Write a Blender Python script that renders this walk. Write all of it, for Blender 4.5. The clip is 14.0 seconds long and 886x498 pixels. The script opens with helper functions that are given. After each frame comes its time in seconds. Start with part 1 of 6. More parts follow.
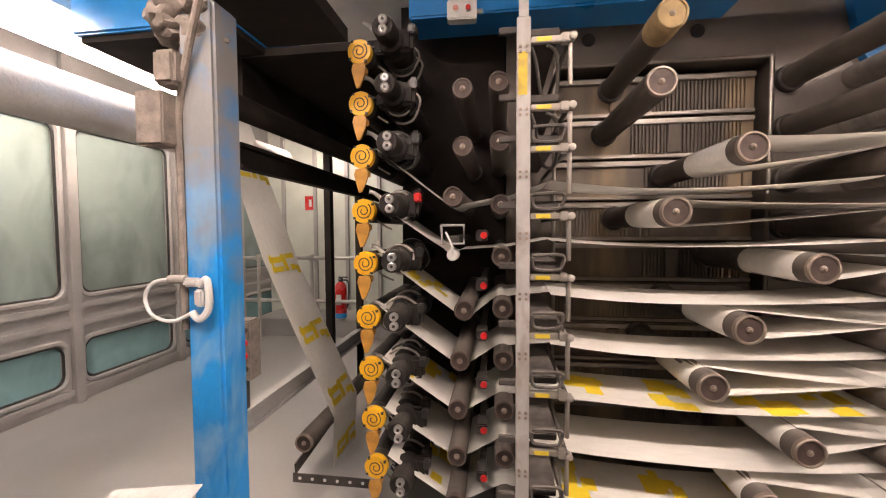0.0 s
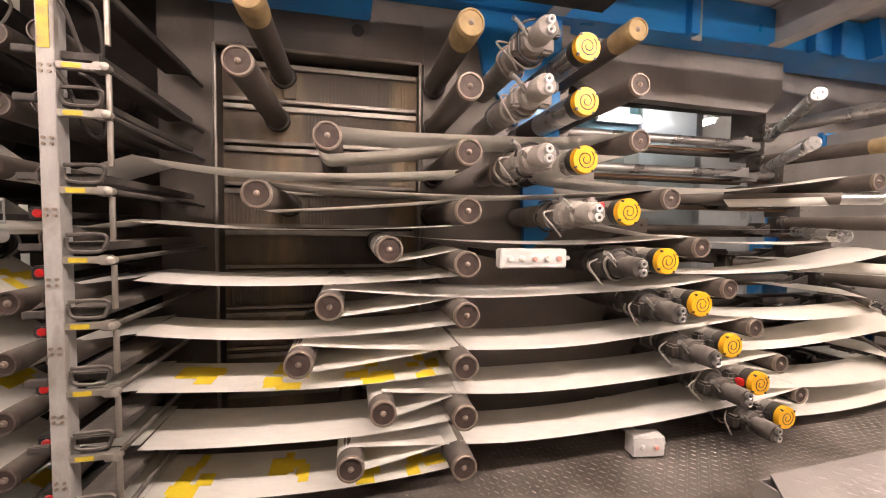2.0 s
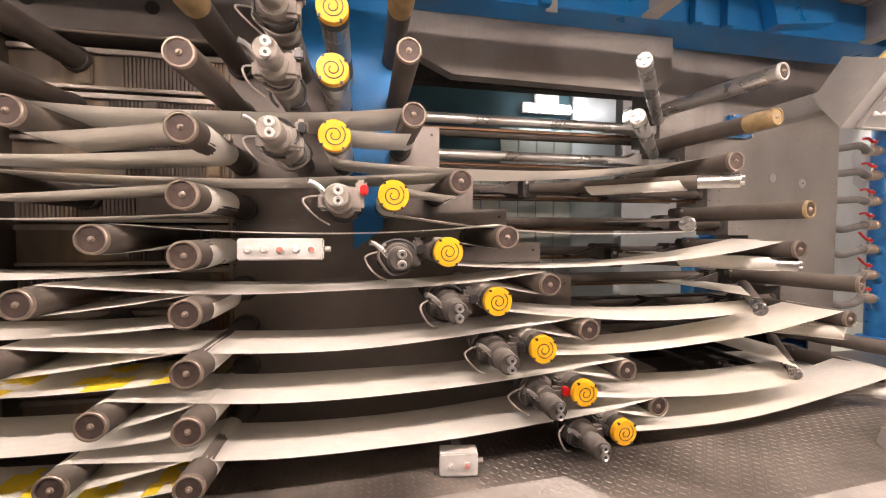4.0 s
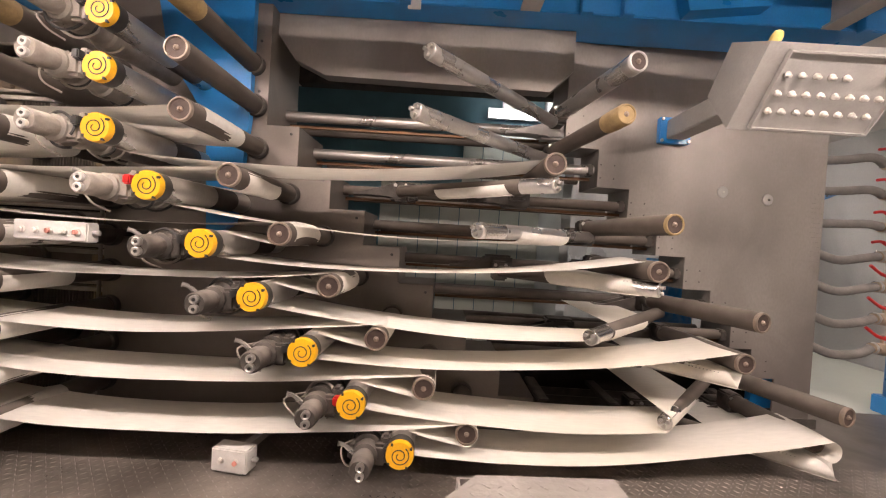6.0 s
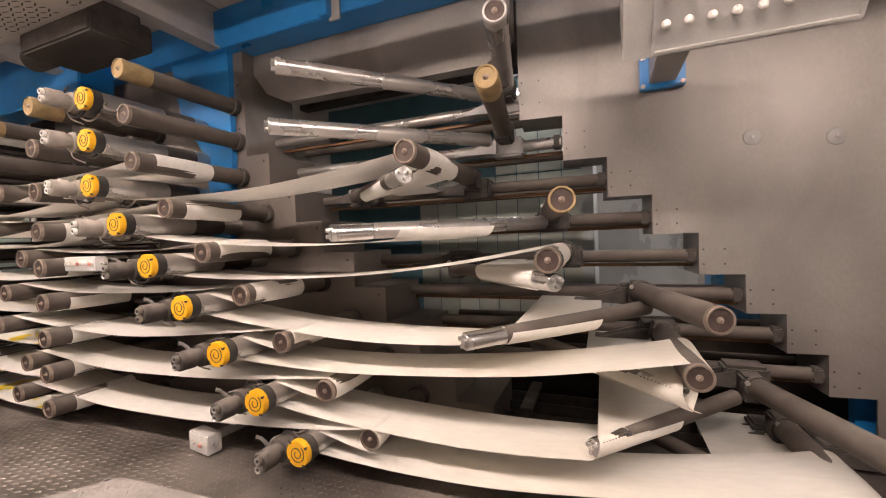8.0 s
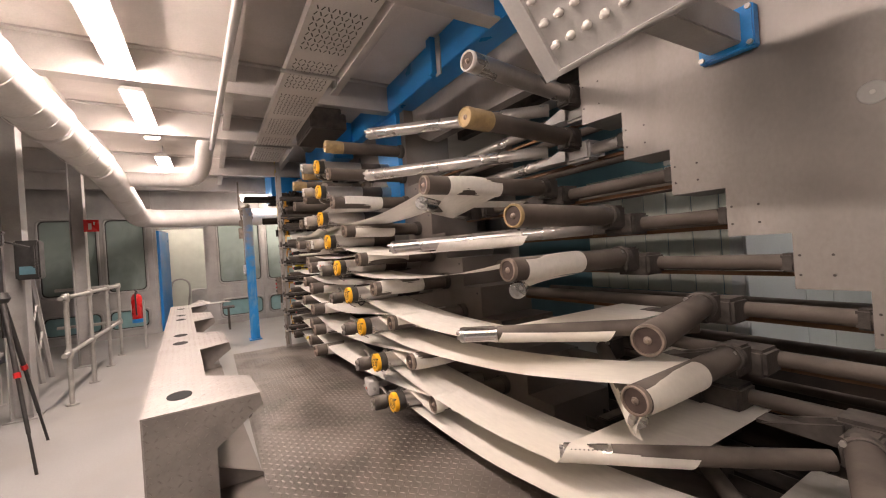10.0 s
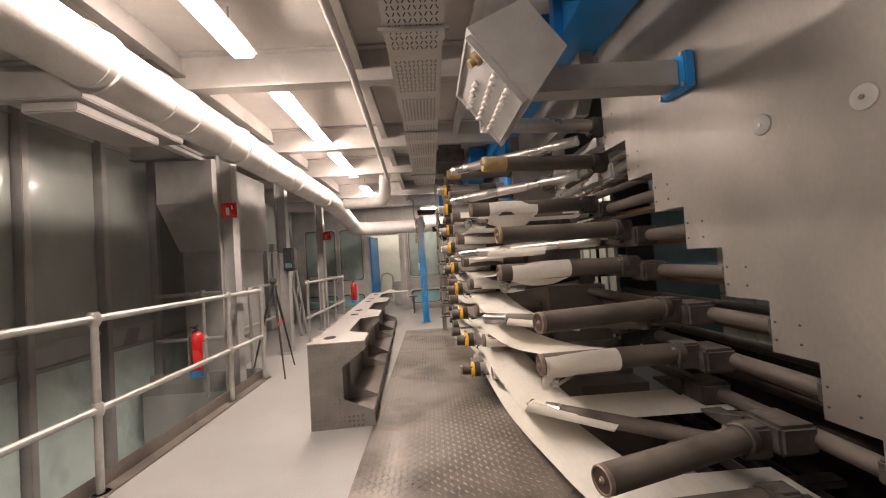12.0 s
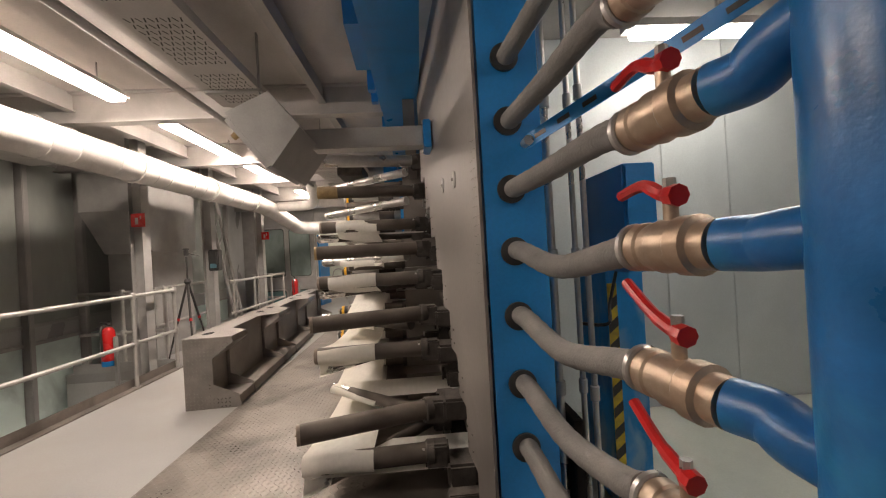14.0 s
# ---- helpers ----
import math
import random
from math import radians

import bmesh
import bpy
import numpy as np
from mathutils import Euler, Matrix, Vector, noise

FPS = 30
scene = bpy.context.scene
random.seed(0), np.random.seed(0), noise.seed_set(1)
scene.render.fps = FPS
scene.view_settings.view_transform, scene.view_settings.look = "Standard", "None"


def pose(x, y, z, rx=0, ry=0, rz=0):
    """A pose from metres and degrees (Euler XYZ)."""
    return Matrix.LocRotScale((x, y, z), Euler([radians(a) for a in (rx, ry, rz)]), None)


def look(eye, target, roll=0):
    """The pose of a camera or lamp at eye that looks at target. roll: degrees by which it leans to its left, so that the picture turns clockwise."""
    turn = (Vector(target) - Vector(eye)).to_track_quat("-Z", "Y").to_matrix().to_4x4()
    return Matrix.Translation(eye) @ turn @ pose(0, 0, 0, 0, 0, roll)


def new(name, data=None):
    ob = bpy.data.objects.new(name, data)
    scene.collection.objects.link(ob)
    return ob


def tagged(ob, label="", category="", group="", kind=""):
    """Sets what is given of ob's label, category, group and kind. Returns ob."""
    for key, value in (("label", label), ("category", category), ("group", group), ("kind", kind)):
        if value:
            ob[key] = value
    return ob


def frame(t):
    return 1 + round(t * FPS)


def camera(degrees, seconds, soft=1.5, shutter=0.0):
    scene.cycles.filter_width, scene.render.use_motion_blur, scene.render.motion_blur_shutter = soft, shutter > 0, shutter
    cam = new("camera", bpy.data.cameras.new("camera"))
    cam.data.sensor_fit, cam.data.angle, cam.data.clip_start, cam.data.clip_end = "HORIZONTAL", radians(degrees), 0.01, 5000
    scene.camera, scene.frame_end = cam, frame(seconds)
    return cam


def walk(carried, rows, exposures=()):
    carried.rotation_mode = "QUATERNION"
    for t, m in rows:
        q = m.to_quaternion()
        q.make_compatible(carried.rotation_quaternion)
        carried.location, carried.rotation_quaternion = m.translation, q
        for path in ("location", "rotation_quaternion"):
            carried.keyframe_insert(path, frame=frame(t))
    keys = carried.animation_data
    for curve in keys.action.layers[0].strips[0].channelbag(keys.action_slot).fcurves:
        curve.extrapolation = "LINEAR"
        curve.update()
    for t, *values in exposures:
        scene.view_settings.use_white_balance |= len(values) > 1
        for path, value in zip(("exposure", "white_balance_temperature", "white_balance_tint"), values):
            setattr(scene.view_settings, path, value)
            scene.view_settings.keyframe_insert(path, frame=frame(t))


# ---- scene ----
cam = camera(96.0, 14.0, soft=1.15)
PATH = [
    (0, (0.577, -1.703, 1.347), (0.298, 0.275, 1.255), -0.3),
    (0.5, (0.765, -1.745, 1.327), (0.681, 0.251, 1.234), -0.1),
    (1, (1.01, -1.793, 1.302), (1.021, 0.205, 1.211), 0.0),
    (1.5, (1.332, -1.799, 1.286), (1.551, 0.186, 1.187), 0.2),
    (2, (1.64, -1.727, 1.286), (2.09, 0.218, 1.185), 0.7),
    (2.5, (1.956, -1.752, 1.264), (2.443, 0.185, 1.172), 0.6),
    (3, (2.21, -1.781, 1.245), (2.667, 0.164, 1.161), 0.4),
    (3.5, (2.521, -1.748, 1.236), (2.94, 0.206, 1.152), 0.2),
    (4, (2.829, -1.742, 1.217), (3.208, 0.22, 1.141), 0.1),
    (4.2, (2.969, -1.763, 1.218), (3.332, 0.202, 1.134), 0.1),
    (6.3, (4.437, -1.797, 1.203), (4.3, 0.198, 1.173), 4.3),
    (6.5, (4.553, -1.769, 1.202), (4.311, 0.216, 1.166), 4.5),
    (7, (4.886, -1.635, 1.214), (4.437, 0.313, 1.169), 1.5),
    (7.2, (5.02, -1.598, 1.212), (4.512, 0.335, 1.164), 0.4),
    (9.3, (6.282, -1.235, 1.276), (4.879, 0.19, 1.217), -3.7),
    (9.5, (6.403, -1.193, 1.268), (4.87, 0.09, 1.221), -3.9),
    (10, (6.697, -0.987, 1.244), (4.969, 0.02, 1.242), -3.9),
    (10.5, (7.009, -0.819, 1.23), (5.185, 0.001, 1.242), -3.9),
    (11, (7.308, -0.695, 1.231), (5.374, -0.188, 1.253), -4.0),
    (11.5, (7.562, -0.481, 1.212), (5.578, -0.236, 1.262), -3.8),
    (12, (7.823, -0.281, 1.233), (5.825, -0.215, 1.289), -3.7),
    (12.5, (8.09, -0.072, 1.326), (6.091, -0.053, 1.363), -3.8),
    (13, (8.231, 0.313, 1.294), (6.231, 0.356, 1.336), -3.4),
    (13.5, (8.37, 0.65, 1.301), (6.374, 0.776, 1.323), -3.4),
    (14, (8.511, 0.946, 1.329), (6.514, 1.065, 1.338), -3.3),
]
EXPOSURES = [(0, 0.56), (3, 0.7), (4.2, 0.68), (6.5, 0.48), (7.2, 0.43), (9.5, 0.27), (12, 0.14), (13, 0.06), (14, 0.0)]
walk(cam, [(t, look(eye, target, roll)) for t, eye, target, roll in PATH], [(t, stops, 6800, 17 if t < 12 else 13 if t < 13 else 10) for t, stops in EXPOSURES])

# ---- light and exposure ----
world = bpy.data.worlds.new("world")
scene.world = world
world.use_nodes = True
world.node_tree.nodes["Background"].inputs[0].default_value = (0.5, 0.52, 0.55, 1)
world.node_tree.nodes["Background"].inputs[1].default_value = 0.02
LAMP_POWER = 85.0

# ---- materials ----
def mat(name, col, rough=0.6, metal=0.0, var=0.25, scale=6.0, bump=0.15, fine=90.0, dust=None, dust_amt=0.0,
        stain=None, stain_amt=0.0, stain_scale=2.5, stretch=(1, 1, 1), emit=0.0, coat=0.0):
    m = bpy.data.materials.new(name)
    m.use_nodes = True
    nt = m.node_tree
    nd, lk = nt.nodes, nt.links
    bsdf = nd["Principled BSDF"]
    tc = nd.new("ShaderNodeTexCoord")
    mp = nd.new("ShaderNodeMapping")
    mp.inputs["Scale"].default_value = stretch
    lk.new(tc.outputs["Object"], mp.inputs[0])
    n1 = nd.new("ShaderNodeTexNoise")
    n1.inputs["Scale"].default_value, n1.inputs["Detail"].default_value = scale, 6
    n2 = nd.new("ShaderNodeTexNoise")
    n2.inputs["Scale"].default_value, n2.inputs["Detail"].default_value = fine, 3
    for n in (n1, n2):
        lk.new(mp.outputs[0], n.inputs["Vector"])
    rnd = nd.new("ShaderNodeObjectInfo")
    def mix(fac, a, b, blend="MIX"):
        x = nd.new("ShaderNodeMix")
        x.data_type, x.blend_type = "RGBA", blend
        for s, v in ((x.inputs[0], fac), (x.inputs[6], a), (x.inputs[7], b)):
            if hasattr(v, "is_linked"):
                lk.new(v, s)
            elif s == x.inputs[0]:
                s.default_value = v
            else:
                s.default_value = (*v, 1)
        return x.outputs[2]
    def ramp(v, lo, hi, a=0.0, b=1.0):
        r = nd.new("ShaderNodeMapRange")
        r.inputs[1].default_value, r.inputs[2].default_value = lo, hi
        r.inputs[3].default_value, r.inputs[4].default_value = a, b
        lk.new(v, r.inputs[0])
        return r.outputs[0]
    dark = tuple(c * (1 - var) for c in col)
    lite = tuple(min(1, c * (1 + var * 0.7)) for c in col)
    c = mix(ramp(n1.outputs["Fac"], 0.3, 0.7), dark, lite)
    c = mix(ramp(n2.outputs["Fac"], 0.35, 0.75, 0, 0.35), c, tuple(x * 0.72 for x in col))
    c = mix(ramp(rnd.outputs["Random"], 0, 1, 0.0, 0.14), c, tuple(x * 0.6 for x in col))
    if stain:
        n3 = nd.new("ShaderNodeTexNoise")
        n3.inputs["Scale"].default_value, n3.inputs["Detail"].default_value, n3.inputs["Distortion"].default_value = stain_scale, 8, 0.6
        lk.new(mp.outputs[0], n3.inputs["Vector"])
        c = mix(ramp(n3.outputs["Fac"], 0.48, 0.66, 0, stain_amt), c, stain)
    if dust:
        g = nd.new("ShaderNodeNewGeometry")
        sp = nd.new("ShaderNodeSeparateXYZ")
        lk.new(g.outputs["Normal"], sp.inputs[0])
        up = ramp(sp.outputs[2], -0.2, 0.9, 0.12, 1.0)
        mu = nd.new("ShaderNodeMath")
        mu.operation = "MULTIPLY"
        lk.new(up, mu.inputs[0])
        lk.new(ramp(n1.outputs["Fac"], 0.25, 0.65, 0.25 * dust_amt, dust_amt), mu.inputs[1])
        c = mix(mu.outputs[0], c, dust)
    lk.new(c, bsdf.inputs["Base Color"])
    lk.new(ramp(n1.outputs["Fac"], 0.2, 0.8, max(0.03, rough - 0.12), min(1, rough + 0.12)), bsdf.inputs["Roughness"])
    bsdf.inputs["Metallic"].default_value = metal
    bsdf.inputs["Coat Weight"].default_value = coat
    if bump:
        b = nd.new("ShaderNodeBump")
        b.inputs["Strength"].default_value, b.inputs["Distance"].default_value = bump, 0.004
        lk.new(n2.outputs["Fac"], b.inputs["Height"])
        lk.new(b.outputs[0], bsdf.inputs["Normal"])
    if emit:
        bsdf.inputs["Emission Color"].default_value = (*col, 1)
        bsdf.inputs["Emission Strength"].default_value = emit
    return m

DUST = (0.42, 0.37, 0.33)
M = dict(
    floor=mat("painted_floor", (0.35, 0.34, 0.33), 0.38, var=0.14, scale=1.7, bump=0.05, stain=(0.3, 0.27, 0.24), stain_amt=0.45, stain_scale=1.3),
    tread=mat("tread_plate", (0.235, 0.203, 0.18), 0.4, 0.4, var=0.4, scale=2.6, stain=(0.085, 0.07, 0.06), stain_amt=0.85, stain_scale=1.9),
    tread_pale=mat("worn_pale_tread_plate", (0.33, 0.30, 0.28), 0.4, 0.35, var=0.25, scale=5, bump=0.5, fine=55, stain=(0.21, 0.185, 0.17), stain_amt=0.5, stain_scale=2.4),
    lug=mat("worn_tread_lug", (0.29, 0.258, 0.232), 0.33, 0.55, var=0.45, scale=2.6, stain=(0.13, 0.11, 0.095), stain_amt=0.8, stain_scale=1.9),
    face=mat("machine_grey", (0.22, 0.19, 0.17), 0.42, 0.35, var=0.22, scale=2.0, stain=(0.11, 0.09, 0.075), stain_amt=0.6, stain_scale=1.5),
    plate=mat("bare_steel_cover", (0.285, 0.258, 0.24), 0.46, 0.55, var=0.24, scale=2.2, bump=0.06, fine=60, stain=(0.17, 0.145, 0.135), stain_amt=0.75, stain_scale=1.6, stretch=(1, 1, 0.6)),
    inner=mat("sooty_panel", (0.145, 0.12, 0.10), 0.6, 0.2, var=0.4, scale=3.0, stain=(0.33, 0.245, 0.155), stain_amt=0.75, stain_scale=3.2, stretch=(1, 1, 0.35)),
    trim=mat("dull_aluminium_trim", (0.34, 0.305, 0.27), 0.4, 0.6, var=0.3, scale=9, stain=(0.2, 0.16, 0.12), stain_amt=0.7),
    blue=mat("blue_paint", (0.003, 0.235, 0.63), 0.35, var=0.12, scale=3, bump=0.06, stain=(0.01, 0.12, 0.36), stain_amt=0.3, dust=DUST, dust_amt=0.1, coat=0.15),
    blue_worn=mat("worn_blue_paint", (0.004, 0.25, 0.64), 0.4, var=0.3, scale=5, stain=(0.22, 0.37, 0.52), stain_amt=0.75, stain_scale=8, stretch=(1, 1, 0.45)),
    roller=mat("rubbered_roller", (0.075, 0.06, 0.05), 0.62, 0.0, var=0.3, scale=5, dust=DUST, dust_amt=0.3),
    roller_tan=mat("tan_wrapped_end", (0.33, 0.225, 0.10), 0.8, var=0.3, scale=20, bump=0.4, dust=DUST, dust_amt=0.3),
    ring=mat("worn_roller_rim", (0.28, 0.225, 0.185), 0.45, 0.55, var=0.3, scale=30, stain=(0.2, 0.14, 0.1), stain_amt=0.6, stain_scale=14),
    hub=mat("roller_end_disc", (0.062, 0.042, 0.036), 0.55, 0.2, var=0.4, scale=22, dust=DUST, dust_amt=0.12),
    steel=mat("satin_steel_bar", (0.50, 0.48, 0.46), 0.3, 0.8, var=0.15, scale=4, bump=0.04, stain=(0.27, 0.24, 0.22), stain_amt=0.6, dust=DUST, dust_amt=0.35),
    chrome=mat("chromed_tube", (0.66, 0.645, 0.63), 0.27, 1.0, var=0.08, scale=4, bump=0.03),
    grime=mat("dusty_dark_metal", (0.05, 0.043, 0.039), 0.65, 0.2, var=0.4, scale=14, bump=0.5, dust=DUST, dust_amt=0.38),
    fluff=mat("dust_caked_metal", (0.30, 0.265, 0.235), 0.9, var=0.3, scale=16, bump=0.8, fine=140, dust=(0.46, 0.41, 0.37), dust_amt=0.6),
    black=mat("black_plastic", (0.022, 0.021, 0.021), 0.4, var=0.3, scale=20, dust=DUST, dust_amt=0.12),
    yellow=mat("yellow_cap", (0.82, 0.42, 0.015), 0.38, var=0.08, scale=16, bump=0.05, stain=(0.6, 0.28, 0.01), stain_amt=0.35, stain_scale=12),
    amber=mat("amber_paddle", (0.50, 0.23, 0.03), 0.5, var=0.4, scale=18, dust=DUST, dust_amt=0.12),
    ink=mat("yellow_print", (0.82, 0.60, 0.03), 0.7, var=0.08, scale=14, bump=0.03),
    paper=mat("newsprint", (0.79, 0.755, 0.70), 0.85, var=0.05, scale=1.4, bump=0.05, fine=40, stain=(0.70, 0.63, 0.49), stain_amt=0.3, stain_scale=1.1, stretch=(0.3, 1, 1)),
    white=mat("off_white_enamel", (0.62, 0.60, 0.58), 0.45, var=0.1, scale=12, stain=(0.4, 0.36, 0.33), stain_amt=0.4, stain_scale=7),
    red=mat("red_plastic", (0.55, 0.015, 0.015), 0.35, var=0.15, scale=12),
    ext_red=mat("extinguisher_red", (0.62, 0.02, 0.02), 0.28, var=0.1, scale=5, coat=0.3),
    grey=mat("grey_painted_steel", (0.40, 0.385, 0.37), 0.45, 0.1, var=0.16, scale=5, stain=(0.26, 0.24, 0.22), stain_amt=0.45),
    rail=mat("galvanised_rail", (0.50, 0.48, 0.45), 0.38, 0.55, var=0.18, scale=12),
    ceil=mat("ceiling_panel", (0.62, 0.575, 0.54), 0.7, var=0.12, scale=1.6, stain=(0.36, 0.32, 0.3), stain_amt=0.4, stain_scale=1.4),
    beam=mat("painted_ceiling_beam", (0.50, 0.47, 0.445), 0.55, var=0.15, scale=3, stain=(0.3, 0.27, 0.25), stain_amt=0.4),
    pipe=mat("lagged_pipe", (0.64, 0.605, 0.575), 0.7, var=0.12, scale=4, bump=0.4, fine=50, stain=(0.42, 0.37, 0.34), stain_amt=0.5, stain_scale=2),
    wallp=mat("grey_wall_panel", (0.50, 0.49, 0.48), 0.32, 0.15, var=0.2, scale=1.2, stain=(0.2, 0.19, 0.18), stain_amt=0.5, stain_scale=0.9, stretch=(1, 1, 0.4)),
    mullion=mat("grey_mullion", (0.41, 0.39, 0.375), 0.5, 0.2, var=0.18, scale=4),
    block=mat("pale_green_panel", (0.60, 0.62, 0.55), 0.4, var=0.1, scale=4, bump=0.04),
    teal=mat("teal_panel", (0.10, 0.22, 0.27), 0.4, var=0.2, scale=3),
    brass=mat("brass_valve", (0.50, 0.385, 0.29), 0.42, 0.75, var=0.25, scale=18, bump=0.25, stain=(0.33, 0.22, 0.15), stain_amt=0.5, stain_scale=9),
    hose=mat("grey_hose", (0.17, 0.158, 0.15), 0.75, var=0.25, scale=10, bump=0.5, fine=130, dust=DUST, dust_amt=0.28),
    rust=mat("brown_guide_rail", (0.16, 0.075, 0.03), 0.5, 0.3, var=0.3, scale=10),
    cloth=mat("grey_rag", (0.46, 0.43, 0.40), 0.95, var=0.15, scale=14, bump=0.4),
    concrete=mat("lower_concrete", (0.36, 0.38, 0.37), 0.7, var=0.15, scale=1.5, stain=(0.26, 0.3, 0.3), stain_amt=0.4),
    lamp=mat("lamp_diffuser", (1.0, 0.885, 0.80), 0.5, var=0.0, bump=0.0, emit=LAMP_POWER),
    lamp_win=mat("window_lamp_tube", (1.0, 0.89, 0.79), 0.5, var=0.0, bump=0.0, emit=29.0),
    lamp_bay=mat("bay_lamp_tube", (1.0, 0.96, 0.92), 0.5, var=0.0, bump=0.0, emit=34.0),
    lamp_cool=mat("cool_lamp_tube", (0.92, 0.97, 1.0), 0.5, var=0.0, bump=0.0, emit=22.0),
    knob=mat("button_white", (0.66, 0.62, 0.58), 0.4, var=0.15, scale=30),
    hazard=mat("hazard_yellow", (0.60, 0.43, 0.03), 0.5, var=0.3, scale=9, stain=(0.2, 0.15, 0.06), stain_amt=0.6, stain_scale=12),
    void=mat("dark_hole", (0.008, 0.008, 0.008), 0.9, var=0.0, bump=0.0),
    pink=mat("faded_red_button", (0.62, 0.25, 0.2), 0.45, var=0.15, scale=30),
)
def sheer(m, amount):
    """Lets light through a thin sheet."""
    nd, lk = m.node_tree.nodes, m.node_tree.links
    b, out = nd["Principled BSDF"], nd["Material Output"]
    tr, mx = nd.new("ShaderNodeBsdfTranslucent"), nd.new("ShaderNodeMixShader")
    lk.new(b.inputs["Base Color"].links[0].from_socket, tr.inputs["Color"])
    mx.inputs[0].default_value = amount
    lk.new(b.outputs[0], mx.inputs[1])
    lk.new(tr.outputs[0], mx.inputs[2])
    lk.new(mx.outputs[0], out.inputs["Surface"])
sheer(M["paper"], 0.16)
# near-black steel: the shade in and over the press is put into its colour
M["shade_black"] = mat("shade_black_steel", (0.022, 0.018, 0.016), 0.8, var=0.4, scale=6, stain=(0.05, 0.038, 0.03), stain_amt=0.5)
M["blue_faded"] = mat("faded_blue_paint", (0.27, 0.31, 0.36), 0.55, var=0.2, scale=6, bump=0.2, stain=(0.015, 0.20, 0.50), stain_amt=0.75, stain_scale=7, stretch=(1, 1, 0.5))
# darker, stained copy of the machine grey for the upright panel
M["face_dark"] = mat("dark_machine_grey", (0.125, 0.105, 0.09), 0.5, 0.3, var=0.3, scale=3.0, stain=(0.06, 0.048, 0.04), stain_amt=0.7, stain_scale=2.2, stretch=(1, 1, 0.5))
# darker copies for the left stack: shade of hood and beam in the colour
M["grime_shaded"] = mat("shaded_grimy_metal", (0.024, 0.02, 0.018), 0.6, 0.2, var=0.5, scale=14, bump=0.6, dust=DUST, dust_amt=0.08)
M["ring_shaded"] = mat("shaded_roller_rim", (0.13, 0.10, 0.085), 0.5, 0.4, var=0.4, scale=30, stain=(0.07, 0.045, 0.035), stain_amt=0.7, stain_scale=14)
def column_paint():
    """Blue paint that is worn to grey primer in ragged patches towards the top."""
    m = M["blue_worn"].copy()
    m.name = "column_paint"
    nd, lk = m.node_tree.nodes, m.node_tree.links
    b = nd["Principled BSDF"]
    src = b.inputs["Base Color"].links[0].from_socket
    tc, sp, nz = nd.new("ShaderNodeTexCoord"), nd.new("ShaderNodeSeparateXYZ"), nd.new("ShaderNodeTexNoise")
    nz.inputs["Scale"].default_value, nz.inputs["Detail"].default_value = 9.0, 7
    lk.new(tc.outputs["Object"], sp.inputs[0])
    lk.new(tc.outputs["Object"], nz.inputs["Vector"])
    a, c, mx = nd.new("ShaderNodeMapRange"), nd.new("ShaderNodeMath"), nd.new("ShaderNodeMix")
    a.inputs[1].default_value, a.inputs[2].default_value, a.inputs[3].default_value, a.inputs[4].default_value = 0.9, 1.6, -1.7, -0.2
    lk.new(sp.outputs[2], a.inputs[0])
    c.operation, c.use_clamp = "MULTIPLY_ADD", True
    c.inputs[1].default_value = 2.2
    lk.new(nz.outputs["Fac"], c.inputs[0])
    lk.new(a.outputs[0], c.inputs[2])
    mx.data_type = "RGBA"
    lk.new(c.outputs[0], mx.inputs[0])
    lk.new(src, mx.inputs[6])
    mx.inputs[7].default_value = (0.21, 0.205, 0.205, 1)
    lk.new(mx.outputs[2], b.inputs["Base Color"])
    return m
M["column_paint"] = column_paint()
def glass_mat(name, tint, rough, dirt):
    m = bpy.data.materials.new(name)
    m.use_nodes = True
    nd, lk = m.node_tree.nodes, m.node_tree.links
    b = nd["Principled BSDF"]
    tc, n = nd.new("ShaderNodeTexCoord"), nd.new("ShaderNodeTexNoise")
    n.inputs["Scale"].default_value, n.inputs["Detail"].default_value = 1.6, 9
    lk.new(tc.outputs["Object"], n.inputs["Vector"])
    r = nd.new("ShaderNodeMapRange")
    r.inputs[1].default_value, r.inputs[2].default_value, r.inputs[3].default_value, r.inputs[4].default_value = 0.35, 0.75, 1 - dirt * 0.8, 1 - dirt
    lk.new(n.outputs["Fac"], r.inputs[0])
    lk.new(r.outputs[0], b.inputs["Transmission Weight"])
    n2, mp, mx, r2 = nd.new("ShaderNodeTexNoise"), nd.new("ShaderNodeMapping"), nd.new("ShaderNodeMix"), nd.new("ShaderNodeMapRange")
    mp.inputs["Scale"].default_value = (1.2, 1.2, 0.8)
    n2.inputs["Scale"].default_value, n2.inputs["Detail"].default_value, n2.inputs["Distortion"].default_value = 1.7, 9, 1.2
    lk.new(tc.outputs["Object"], mp.inputs[0])
    lk.new(mp.outputs[0], n2.inputs["Vector"])
    r2.inputs[1].default_value, r2.inputs[2].default_value = 0.45, 0.8
    lk.new(n2.outputs["Fac"], r2.inputs[0])
    mx.data_type = "RGBA"
    lk.new(r2.outputs[0], mx.inputs[0])
    mx.inputs[6].default_value = (*[min(1, c * 1.25) for c in tint], 1)
    mx.inputs[7].default_value = (*[c * 0.72 for c in tint], 1)
    lk.new(mx.outputs[2], b.inputs["Base Color"])
    b.inputs["Roughness"].default_value = rough
    b.inputs["IOR"].default_value = 1.3
    return m
M["caked"] = mat("brown_dust_cake", (0.19, 0.155, 0.13), 0.95, var=0.4, scale=22, bump=1.0, fine=120, dust=(0.40, 0.35, 0.31), dust_amt=0.55)
